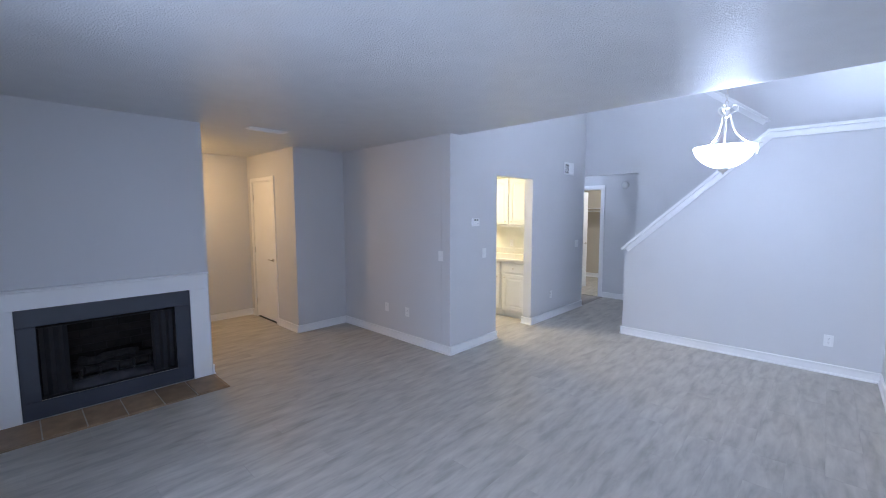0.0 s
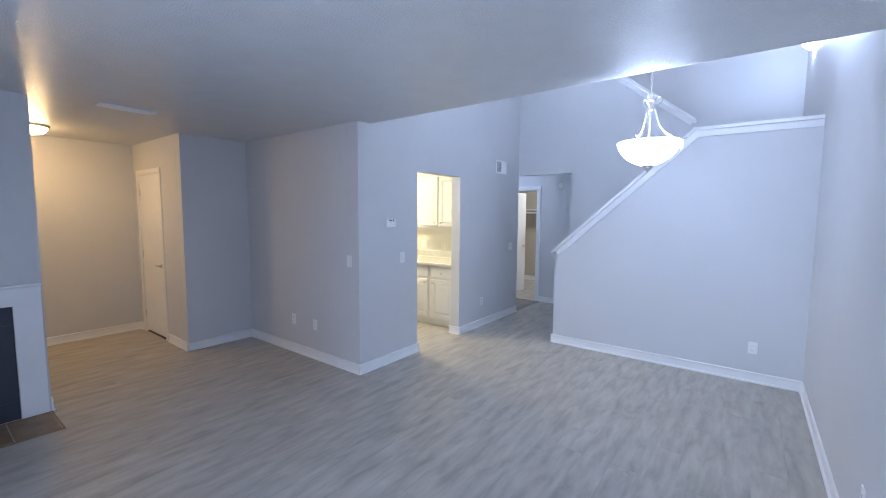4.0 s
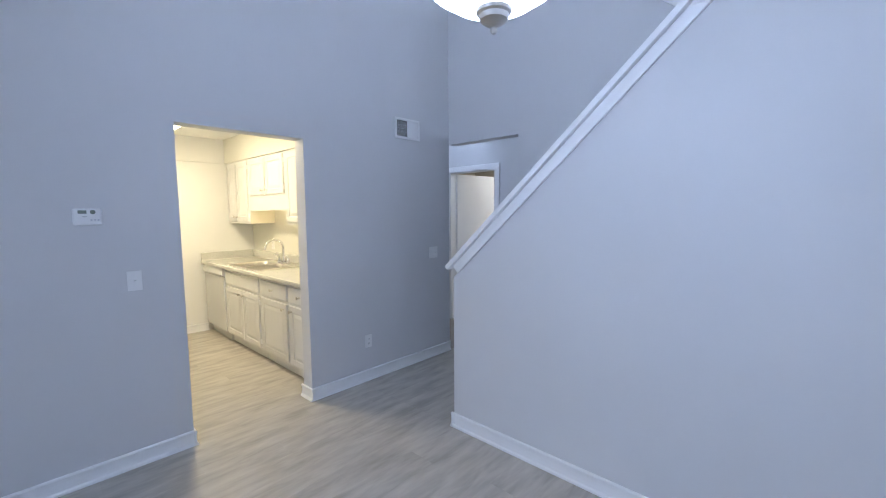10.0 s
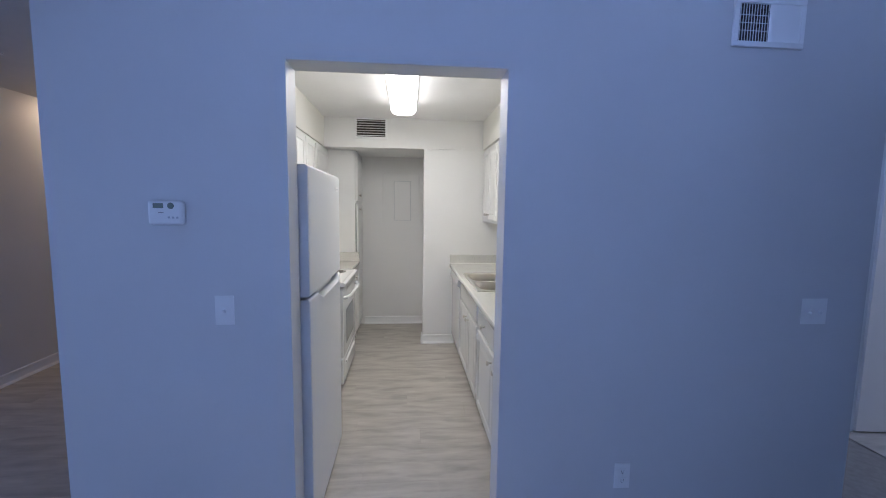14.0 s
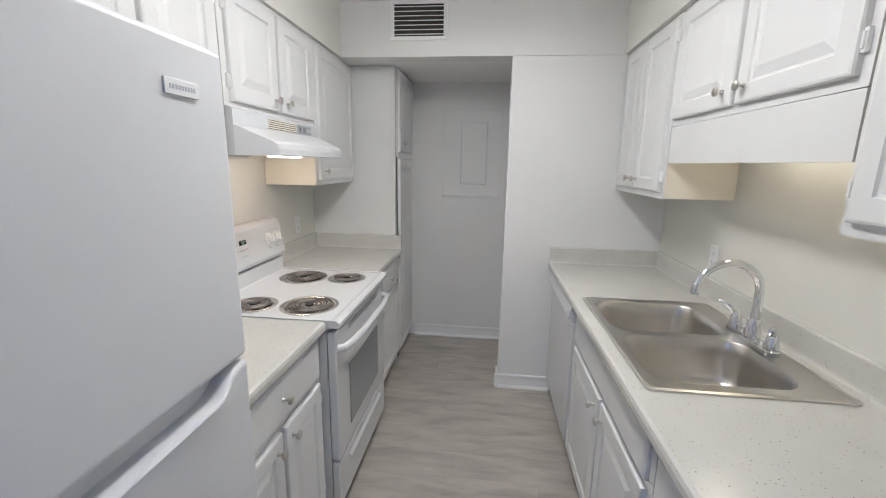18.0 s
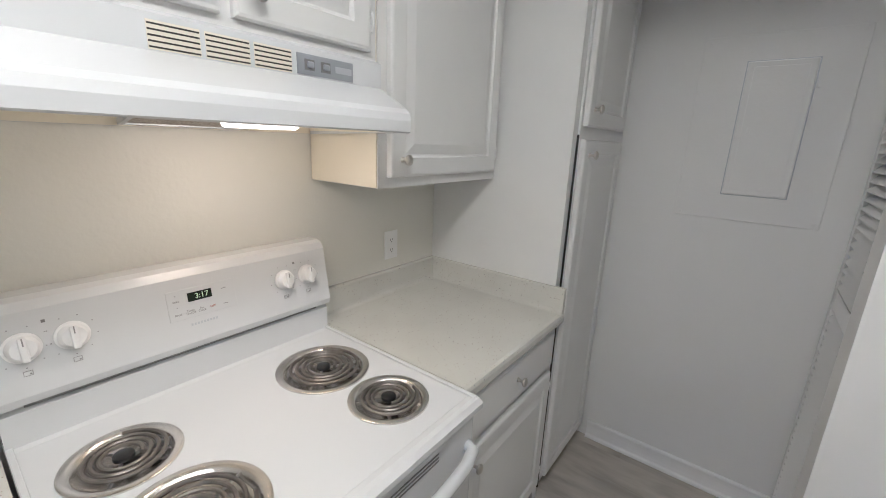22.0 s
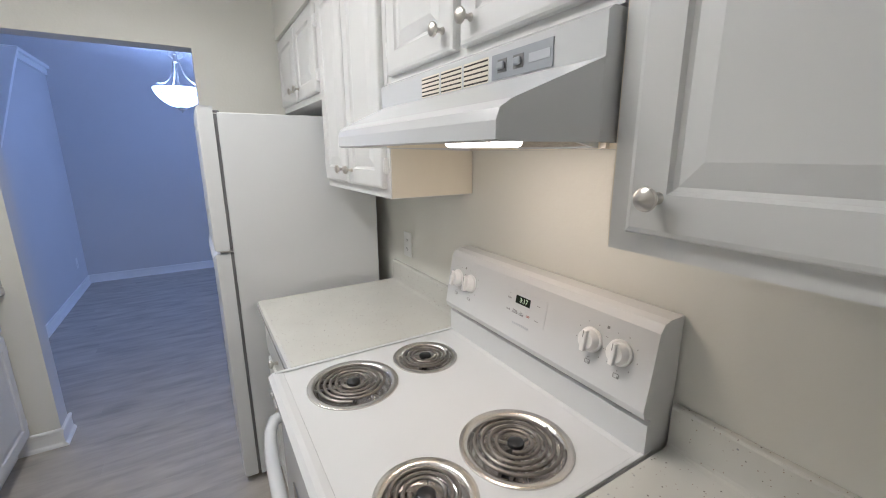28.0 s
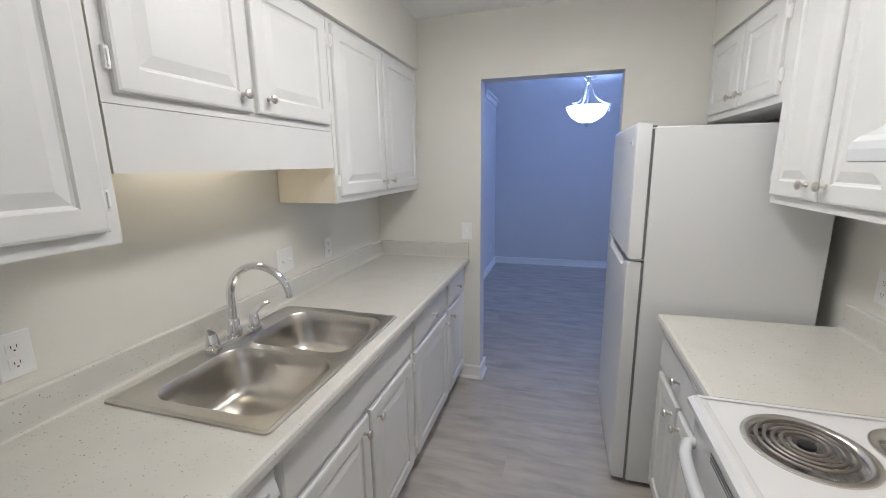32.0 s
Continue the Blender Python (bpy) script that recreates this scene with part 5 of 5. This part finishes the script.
part("case", moved(lathe([(0.062, 0), (0.062, 0.015), (0.05, 0.034), (0.02, 0.038), (0, 0.038)], 28), facing(-2.24, YHB, 2.105, "-y") @ pose(0, 0, 0, 90)), PLASTIC, ob, smooth=True)

# ---- ceiling lights ----
KLX0, KLX1, KLY = -4.735, -3.50, 4.985
ob = thing("kitchen_light", ((KLX0 + KLX1) / 2, KLY, HK - 0.115), "long white wraparound ceiling light, lit", "ceiling light")
part("base_pan", boxes([(KLX0 - 0.005, KLY - 0.118, HK - 0.03, KLX1 + 0.005, KLY + 0.118, HK - 0.0005)], 0.004), TRIM, ob)


def wrap_outline(w, d, z):
    """Cross-section of the wrap lens: flat sides that turn round into a shallow bowed bottom."""
    pts = []
    for k in range(17):
        a = math.pi * (1 + k / 16)
        c, q = math.cos(a), math.sin(a)
        pts.append((KLY + w * math.copysign(abs(c) ** 0.55, c), z - d * abs(q) ** 0.7))
    return pts


part("lens", prism(wrap_outline(0.112, 0.084, HK - 0.031), "x", KLX0 + 0.016, KLX1 - 0.016), TUBE, ob, "glowing wrap lens", smooth=True)
for x in (KLX0, KLX1 - 0.015):
    part("end_cap", prism(wrap_outline(0.116, 0.088, HK - 0.0305), "x", x, x + 0.015), LENSCAP, ob, "translucent white end cap")


def dome(x, y, z, label, glass=None):
    ob = thing("dome_light", (x, y, z - 0.1), label, "ceiling light", "dome ceiling lights")
    part("trim_ring", moved(lathe([(0.0, 0), (0.155, 0), (0.155, -0.02), (0.14, -0.03), (0.135, -0.03)], 36), pose(x, y, z - 0.0005)), NICKEL, ob, "nickel trim ring", smooth=True)
    part("glass_shade", moved(lathe([(0.138, -0.028), (0.132, -0.05), (0.105, -0.078), (0.06, -0.094), (0, -0.10)], 36), pose(x, y, z)), glass or DOME, ob, "glowing frosted glass", smooth=True)


dome(-5.42, 1.88, H, "round flush ceiling light glowing warm in the entry")
# unseen fixtures, added because these spaces are lit from out of view
dome(-3.4, 8.0, TOP, "unseen round ceiling light added over the upper hall")
dome(-3.1, 7.5, UP - 0.302, "unseen round ceiling light added in the ground-floor hall", HALLGLASS)
dome(-2.6, 9.3, H, "unseen round ceiling light added in the room beyond the hall", ROOMGLASS)
ob = thing("under_cabinet_light", (-4.255, 6.0, 1.60), "slim lamp behind the valance above the sink", "lamp")
part("housing", boxes([(-4.515, 6.06, 1.665, -4.010, 6.13, 1.699)], 0.004), TRIM, ob)
part("tube_lens", boxes([(-4.495, 6.065, 1.658, -4.028, 6.125, 1.6645)]), VALANCELENS, ob)

# ---- pendant ----
PX, PY = -0.230, 4.663
ob = thing("pendant_light", (PX, PY, 1.95), "silver pendant with a glowing white glass bowl on a chain", "pendant light")
zb = 1.995
part("glass_bowl", moved(lathe([(0.0, 0.0), (0.05, 0.004), (0.105, 0.024), (0.157, 0.058), (0.198, 0.102), (0.224, 0.150), (0.232, 0.178), (0.231, 0.184), (0.225, 0.183), (0.191, 0.106), (0.105, 0.032), (0.0, 0.012)], 48), pose(PX, PY, zb)), BOWL, ob, "glowing white glass bowl", smooth=True)
for k in range(3):
    a = radians(80 + 120 * k)
    part("bulb", moved(lathe([(0.0, -0.025), (0.018, -0.02), (0.028, 0.0), (0.022, 0.015), (0.012, 0.024), (0.0, 0.027)], 16), pose(PX + 0.055 * math.cos(a), PY + 0.055 * math.sin(a), zb + 0.052)), BULB, ob, "glowing white bulb", smooth=True)
part("finial", moved(lathe([(0.0, -0.052), (0.006, -0.05), (0.009, -0.042), (0.006, -0.036), (0.02, -0.03), (0.034, -0.02), (0.036, -0.008), (0.042, -0.004), (0.044, 0.004), (0.038, 0.006)], 24), pose(PX, PY, zb)), NICKEL, ob, smooth=True)
part("stem", moved(lathe([(0.009, 0.02), (0.009, 0.43), (0.02, 0.435), (0.024, 0.45), (0.02, 0.50), (0.026, 0.505), (0.026, 0.515), (0.012, 0.52), (0.008, 0.545), (0, 0.55)], 18), pose(PX, PY, zb)), NICKEL, ob, smooth=True)
for k in range(3):
    a = radians(20 + 120 * k)
    c, s = math.cos(a), math.sin(a)

    def rz(r, z):
        return (PX + r * c, PY + r * s, zb + z)

    arm = part("arm", tube([rz(0.02, 0.46), rz(0.035, 0.44), rz(0.05, 0.38), rz(0.075, 0.31), (rz(0.12, 0.255)), rz(0.175, 0.218), rz(0.232, 0.203), rz(0.272, 0.208)], [0.006, 0.0075, 0.0075, 0.007, 0.0065, 0.006, 0.006, 0.004], 8), NICKEL, ob, smooth=True)
    part("arm_clip", tube([rz(0.247, 0.207), rz(0.251, 0.176), rz(0.244, 0.146), rz(0.236, 0.128)], 0.0045, 8), NICKEL, arm, smooth=True)
    part("clip_ball", moved(lathe([(0, -0.009), (0.0065, -0.006), (0.009, 0), (0.0065, 0.006), (0, 0.009)], 12), Matrix.Translation(rz(0.236, 0.122))), NICKEL, arm, smooth=True)
    sc = []
    for i in range(12):
        b = radians(-90 + 25 * i)
        sc.append(rz(0.055 + 0.032 * math.cos(b) * (1 - i * 0.03), 0.51 + 0.032 * math.sin(b) * (1 - i * 0.03)))
    part("scroll", tube([rz(0.022, 0.462)] + sc, 0.0045, 8), NICKEL, arm, smooth=True)
link = lathe([(0.011 + 0.0022 * math.cos(t * math.pi / 3), 0.0022 * math.sin(t * math.pi / 3)) for t in range(7)], 14)
link = moved(link, Matrix.Diagonal((1, 1.7, 1, 1)))
link = mesh_of(moved(link, pose(0, 0, 0, 90)), NICKEL, True)
z, k = zb + 0.56, 0
while z < TOP - 0.05:
    hang("chain_link", link, ob, "", pose(PX, PY, z, 0, 0, 90 * (k % 2)))
    z, k = z + 0.031, k + 1
part("canopy", moved(lathe([(0.0, -0.04), (0.02, -0.038), (0.05, -0.02), (0.065, 0)], 24), pose(PX, PY, TOP - 0.001)), NICKEL, ob, smooth=True)

ob = thing("wall_sconce", (XR - 0.05, 7.35, 3.45), "glowing white half-bowl wall sconce above the stairs", "wall lamp")
bm = lathe([(0.0, 0.0), (0.05, 0.01), (0.09, 0.05), (0.105, 0.10), (0.11, 0.15)], 32)
for v in bm.verts:
    v.co.x = min(0.0, v.co.x)
part("glass_shade", moved(bm, pose(XR - 0.012, 7.35, 3.48)), SCONCE, ob, "glowing frosted glass shade", smooth=True)
part("back_plate", boxes([(XR - 0.011, 7.28, 3.50, XR - 0.0005, 7.42, 3.63)], 0.003), NICKEL, ob)

# ---- fireplace ----
ob = thing("fireplace", (XF, 0.9, 0), "white framed fireplace with charcoal surround and dark firebox", "fireplace")
for y0, z0, y1, z1 in ((0.18, 0.886, 1.66, 1.018), (0.18, 0, 0.333, 0.885), (1.502, 0, 1.66, 0.885)):
    part("mantel_board", boxes([(XF + 0.001, y0, z0, XF + 0.022, y1, z1)], 0.002), TRIM, ob, "white painted surround board")
part("mantel_moulding", prism([(XF + 0.001, 1.0195), (XF + 0.026, 1.0195), (XF + 0.034, 1.031), (XF + 0.034, 1.041), (XF + 0.001, 1.043)], "y", 0.172, 1.668), TRIM, ob)
for y0, z0, y1, z1 in ((0.335, 0.747, 1.5, 0.884), (0.335, 0.012, 1.5, 0.150), (0.335, 0.1505, 0.447, 0.7465), (1.374, 0.1505, 1.5, 0.7465)):
    part("surround_panel", boxes([(XF + 0.001, y0, z0, XF + 0.014, y1, z1)], 0.002), SLATE, ob, "charcoal metal surround")
part("firebox", boxes([(XF - 0.44, 0.447, 0.151, XF - 0.43, 1.374, 0.746), (XF - 0.43, 0.446, 0.151, XF - 0.002, 0.452, 0.746), (XF - 0.43, 1.369, 0.151, XF - 0.002, 1.375, 0.746), (XF - 0.43, 0.453, 0.151, XF - 0.002, 1.368, 0.156), (XF - 0.43, 0.453, 0.741, XF - 0.002, 1.368, 0.747)]), SOOT, ob, "soot-black firebox")
fb = part("brick_lining", boxes([(XF - 0.4298, 0.46, 0.16, XF - 0.424, 1.36, 0.735)]), SOOT, ob)
for r in range(8):
    for c in range(5):
        y0 = 0.465 + 0.18 * c - (0.09 if r % 2 else 0)
        y0, y1 = max(0.462, y0), min(1.358, y0 + 0.172)
        if y1 - y0 > 0.02:
            part("brick", boxes([(XF - 0.4238, y0, 0.165 + 0.068 * r, XF - 0.415, y1, 0.227 + 0.068 * r)]), BRICK, fb)
for y0, s in ((0.462, 1), (1.358, -1)):
    fold = []
    for i in range(7):
        fold.append((XF - 0.035 - (0.022 if i % 2 else 0.0), y0 + s * 0.028 * i))
    back = [(x - 0.004, y) for x, y in fold[::-1]]
    part("mesh_curtain", prism(fold + back, "z", 0.165, 0.712), IRON, ob, "folded black mesh curtain")
part("curtain_rod", tube([(XF - 0.045, 0.455, 0.718), (XF - 0.045, 1.367, 0.718)], 0.005, 8), IRON, ob)
for y in (0.70, 0.82, 0.94, 1.06, 1.18):
    part("grate_bar", tube([(XF - 0.33, y, 0.25), (XF - 0.32, y, 0.215), (XF - 0.14, y, 0.215), (XF - 0.10, y, 0.24), (XF - 0.09, y, 0.30)], 0.009, 8), IRON, ob)
for x in (XF - 0.28, XF - 0.17):
    part("grate_rail", tube([(x, 0.64, 0.203), (x, 1.24, 0.203)], 0.009, 8), IRON, ob)
    for y in (0.68, 1.20):
        part("grate_leg", tube([(x, y, 0.157), (x, y, 0.2)], 0.008, 8), IRON, ob)
for (x, z, r, y0, y1, w) in ((XF - 0.26, 0.275, 0.045, 0.66, 1.22, 0.02), (XF - 0.16, 0.265, 0.036, 0.72, 1.16, -0.02), (XF - 0.21, 0.345, 0.038, 0.70, 1.10, 0.04)):
    part("log", tube([(x + w * math.sin(i), y0 + (y1 - y0) * i / 7, z + 0.008 * math.cos(2 * i)) for i in range(8)], [r * (0.9 + 0.1 * math.sin(3 * i)) for i in range(8)], 10), LOG, ob, "charred log")
bm = bmesh.new()
bmesh.ops.create_grid(bm, x_segments=16, y_segments=24, size=0.5)
for v in bm.verts:
    px, py = v.co.x * 2, v.co.y * 2
    v.co = Vector((XF - 0.21 + 0.17 * px, 0.91 + 0.40 * py, 0.158 + 0.05 * max(0, 1 - px * px) * max(0, 1 - py * py) + 0.006 * noise.noise((px * 5, py * 7, 0))))
part("ash", bm, ASH, ob, "heap of pale grey ash", smooth=True)

# ---- closet door ----


def casing(parent, x0, x1, ztop, y, w=0.06, t=0.016, z0=0.0):
    for r in ((x0 - w, y - t, z0, x0, y - 0.0005, ztop), (x1, y - t, z0, x1 + w, y - 0.0005, ztop), (x0 - w, y - t, ztop + 0.0005, x1 + w, y - 0.0005, ztop + w)):
        part("casing", box(*r, bevel=0.004), TRIM, parent)


def lever(parent, m):
    r = part("rose", moved(lathe([(0.026, 0), (0.026, 0.006), (0.02, 0.01), (0.01, 0.012), (0.01, 0.035), (0, 0.035)], 20), m @ pose(0, 0, 0, 90)), NICKEL, parent, "nickel lever handle", smooth=True)
    part("lever_arm", moved(tube([(0.006, -0.035, 0), (-0.03, -0.04, 0.002), (-0.075, -0.038, 0.004), (-0.105, -0.034, 0.002)], [0.009, 0.008, 0.007, 0.006], 10), m), NICKEL, r, smooth=True)


ob = thing("door_1", (-5.63, YCD + 0.02, 0), "white flat closet door with a lever handle, closed", "door", kind="structure")
part("leaf", boxes([(-5.965, YCD + 0.005, 0.025, -5.295, YCD + 0.04, 2.065)], 0.002), TRIM, ob)
part("jamb", boxes([(-5.98, YCD + 0.001, 0, -5.968, YCD + 0.11, 2.068), (-5.292, YCD + 0.001, 0, -5.28, YCD + 0.11, 2.068), (-5.98, YCD + 0.001, 2.0682, -5.28, YCD + 0.11, 2.08)]), TRIM, ob)
# black strip on the floor in place of the shade under the closet door
part("door_gap", boxes([(-5.965, YCD + 0.006, 0.001, -5.295, YCD + 0.1, 0.006)]), BLACK, ob, "black strip for the shade under the door")
casing(ob, -5.98, -5.28, 2.08, YCD, 0.055)
lever(ob, facing(-5.36, YCD + 0.005, 0.93, "-y"))
for z in (0.25, 1.05, 1.85):
    part("hinge", boxes([(-5.972, YCD - 0.003, z - 0.045, -5.958, YCD + 0.004, z + 0.045)], 0.002), NICKEL, ob)

# front door in the entry
ob = thing("door_5", (-5.52, YE - 0.05, 0), "white flat front door with three hinges, closed", "door", kind="structure")
leaf = part("leaf", boxes([(-5.945, YE - 0.05, 0.02, -5.15, YE - 0.008, 2.04)], 0.002), TRIM, ob)
for x0, x1, z0, z1 in ((-6.01, -5.955, 0, 2.05), (-5.14, -5.085, 0, 2.05), (-6.01, -5.085, 2.0505, 2.105)):
    part("casing", box(x0, YE + 0.0005, z0, x1, YE + 0.016, z1, bevel=0.004), TRIM, ob)
# shade below the front door, laid in as a black strip
part("door_gap", boxes([(-5.945, YE - 0.06, 0.001, -5.15, YE - 0.004, 0.012)]), BLACK, ob, "black strip for the shade under the door")
for z in (0.25, 1.05, 1.85):
    part("hinge", boxes([(-5.956, YE - 0.012, z - 0.045, -5.942, YE + 0.003, z + 0.045)], 0.002), NICKEL, ob)

# hall door, standing open into the room behind
ob = thing("door_2", (-3.05, YHB + 0.05, 0), "white door standing open in a white frame", "door", kind="structure")
hinge_m = pose(-3.42, YHB + 0.115, 0, 0, 0, 82)
part("leaf", boxes([(0.0, -0.018, 0.012, 0.735, 0.018, 2.035)], 0.002), TRIM, ob, "white flat door leaf", m=hinge_m)
part("jamb", boxes([(-3.435, YHB + 0.001, 0, -3.423, YHB + 0.119, 2.038), (-2.687, YHB + 0.001, 0, -2.675, YHB + 0.119, 2.038), (-3.435, YHB + 0.001, 2.0382, -2.675, YHB + 0.119, 2.05)]), TRIM, ob)
casing(ob, -3.435, -2.675, 2.05, YHB, 0.07)
lever(ob, hinge_m @ pose(0.675, -0.018, 0.95))
ob = thing("closet_shelf", (-3.0, 10.1, 1.7), "white wire closet shelf with a hanging rod", "shelf")
part("shelf_board", boxes([(-4.77, 9.95, 1.70, -1.03, 10.298, 1.72)]), TRIM, ob)
part("rod", tube([(-4.77, 9.98, 1.64), (-1.03, 9.98, 1.64)], 0.014, 10), TRIM, ob)

# upper hall doors
for k, (x0, x1) in enumerate(((-3.80, -2.92), (-2.68, -1.98))):
    ob = thing("door_%d" % (k + 3), ((x0 + x1) / 2, 9.02, UP), "white door in a white frame off the upper hall", "door", kind="structure")
    part("leaf", boxes([(x0 + 0.014, 9.03, UP + 0.01, x1 - 0.014, 9.065, 5.025)]), TRIM, ob)
    casing(ob, x0, x1, 5.04, 9.0, 0.07, z0=UP)

# ---- sliding door and blinds ----
ob = thing("window_1", (-0.95, YW - 0.08, 0), "wide sliding glass door in a white frame", "window", kind="structure")
wm = (WX0 + 0.62) / 2
for x0, x1, z0, z1 in ((WX0 + 0.002, WX0 + 0.06, 0, 2.098), (0.56, 0.618, 0, 2.098), (WX0 + 0.06, 0.56, 2.04, 2.098), (WX0 + 0.06, 0.56, 0, 0.05), (wm - 0.03, wm + 0.03, 0.05, 2.04)):
    part("window_frame", boxes([(x0, YW - 0.12, z0, x1, YW - 0.05, z1)]), TRIM, ob)
for x0, x1 in ((WX0 + 0.061, wm - 0.031), (wm + 0.031, 0.559)):
    pane = part("pane", boxes([(x0, YW - 0.09, 0.051, x1, YW - 0.084, 2.039)]), GLASS, ob, "clear glass pane")
    pane.visible_shadow = False
ob = thing("vertical_blinds", (-0.77, YW + 0.08, 2.1), "white vinyl vertical blinds, slats turned half open", "blinds")
part("headrail", boxes([(WX0 - 0.05, YW + 0.04, 2.085, 0.70, YW + 0.09, 2.125)], 0.003), TRIM, ob)
bow = [(-0.0445 + 0.0089 * k, 0.009 * (1 - ((k - 5) / 5) ** 2)) for k in range(11)]
slat = mesh_of(prism(bow + [(x, y - 0.0012) for x, y in bow[::-1]], "z", 0.0, 2.04), BLIND, True)
for k in range(36):
    x = WX0 - 0.03 + 0.078 * k
    hang("slat", slat, ob, "", pose(x, YW + 0.065, 0.035, 0, 0, 70 + 14 * math.sin(k * 2.3)))
switch(-2.55, YW, 1.13, "+y", label="white toggle switch beside the sliding door")

# ---- hearth tiles ----
ob = thing("hearth", (-3.72, 0.9, 0), "flush hearth of brown ceramic tiles with pale grout", "hearth")
part("grout_bed", boxes([(XF + 0.024, 0.175, -0.011, -3.52, 1.665, 0.004)]), GROUT, ob)
tl = mesh_of(boxes([(0, 0, 0.0042, 0.395, 0.2395, 0.011)], 0.0025), TILE)
for k in range(6):
    hang("tile", tl, ob, "", pose(XF + 0.028, 0.182 + 0.2475 * k, 0))
part("edge_strip", boxes([(-3.52, 0.165, -0.011, -3.508, 1.677, 0.008), (XF + 0.024, 1.666, -0.011, -3.52, 1.677, 0.008), (XF + 0.024, 0.165, -0.011, -3.52, 0.1745, 0.008)]), TILE, ob, "thin brown edge strip")

# ---- floor planks ----
PW, PL = 0.182, 1.22
shared = {}


def plank(x0, x1, y0, y1):
    key = (round(x1 - x0, 3), round(y1 - y0, 3))
    if key not in shared:
        w, d = key
        g, s = 0.0001, 0.0004
        bm = bmesh.new()
        lo = [bm.verts.new(p) for p in ((g, g, -0.011), (w - g, g, -0.011), (w - g, d - g, -0.011), (g, d - g, -0.011))]
        mi = [bm.verts.new(p) for p in ((g, g, -0.0008), (w - g, g, -0.0008), (w - g, d - g, -0.0008), (g, d - g, -0.0008))]
        hi = [bm.verts.new(p) for p in ((g + s, g + s, 0), (w - g - s, g + s, 0), (w - g - s, d - g - s, 0), (g + s, d - g - s, 0))]
        for a, b in ((lo, mi), (mi, hi)):
            for i in range(4):
                bm.faces.new((a[i], a[(i + 1) % 4], b[(i + 1) % 4], b[i]))
        bm.faces.new(hi)
        shared[key] = mesh_of(bm, FLOOR)
    hang("plank", shared[key], slab, "", pose(x0, y0, 0))


ROOMS = [(XF, XR, YW, YN), (XK, XR, YN, YST), (XK, -1.46, YST, YHB), (XEN, XF, YF, YCD), (XEN, XCH, YE, YF), (XC, XF, YCD, YN), (XB, XK, YS, YR), (-4.78, -1.02, YHB, 10.3)]
for rx0, rx1, ry0, ry1 in ROOMS:
    col = math.floor(rx0 / PW)
    while col * PW < rx1:
        a, b = max(rx0, col * PW), min(rx1, (col + 1) * PW)
        if b - a > 0.004:
            start = -2.0 + (col * 0.437) % PL
            k = math.floor((ry0 - start) / PL)
            while start + k * PL < ry1:
                c, d = max(ry0, start + k * PL), min(ry1, start + (k + 1) * PL)
                if d - c > 0.004:
                    if rx0 == XF and ry0 == YW and b < -3.50 and c < 1.67:
                        if c < 0.165 - 0.004:
                            plank(a, b, c, min(d, 0.164))
                        if d > 1.682:
                            plank(a, b, 1.678, d)
                    else:
                        plank(a, b, c, d)
                k += 1
        col += 1
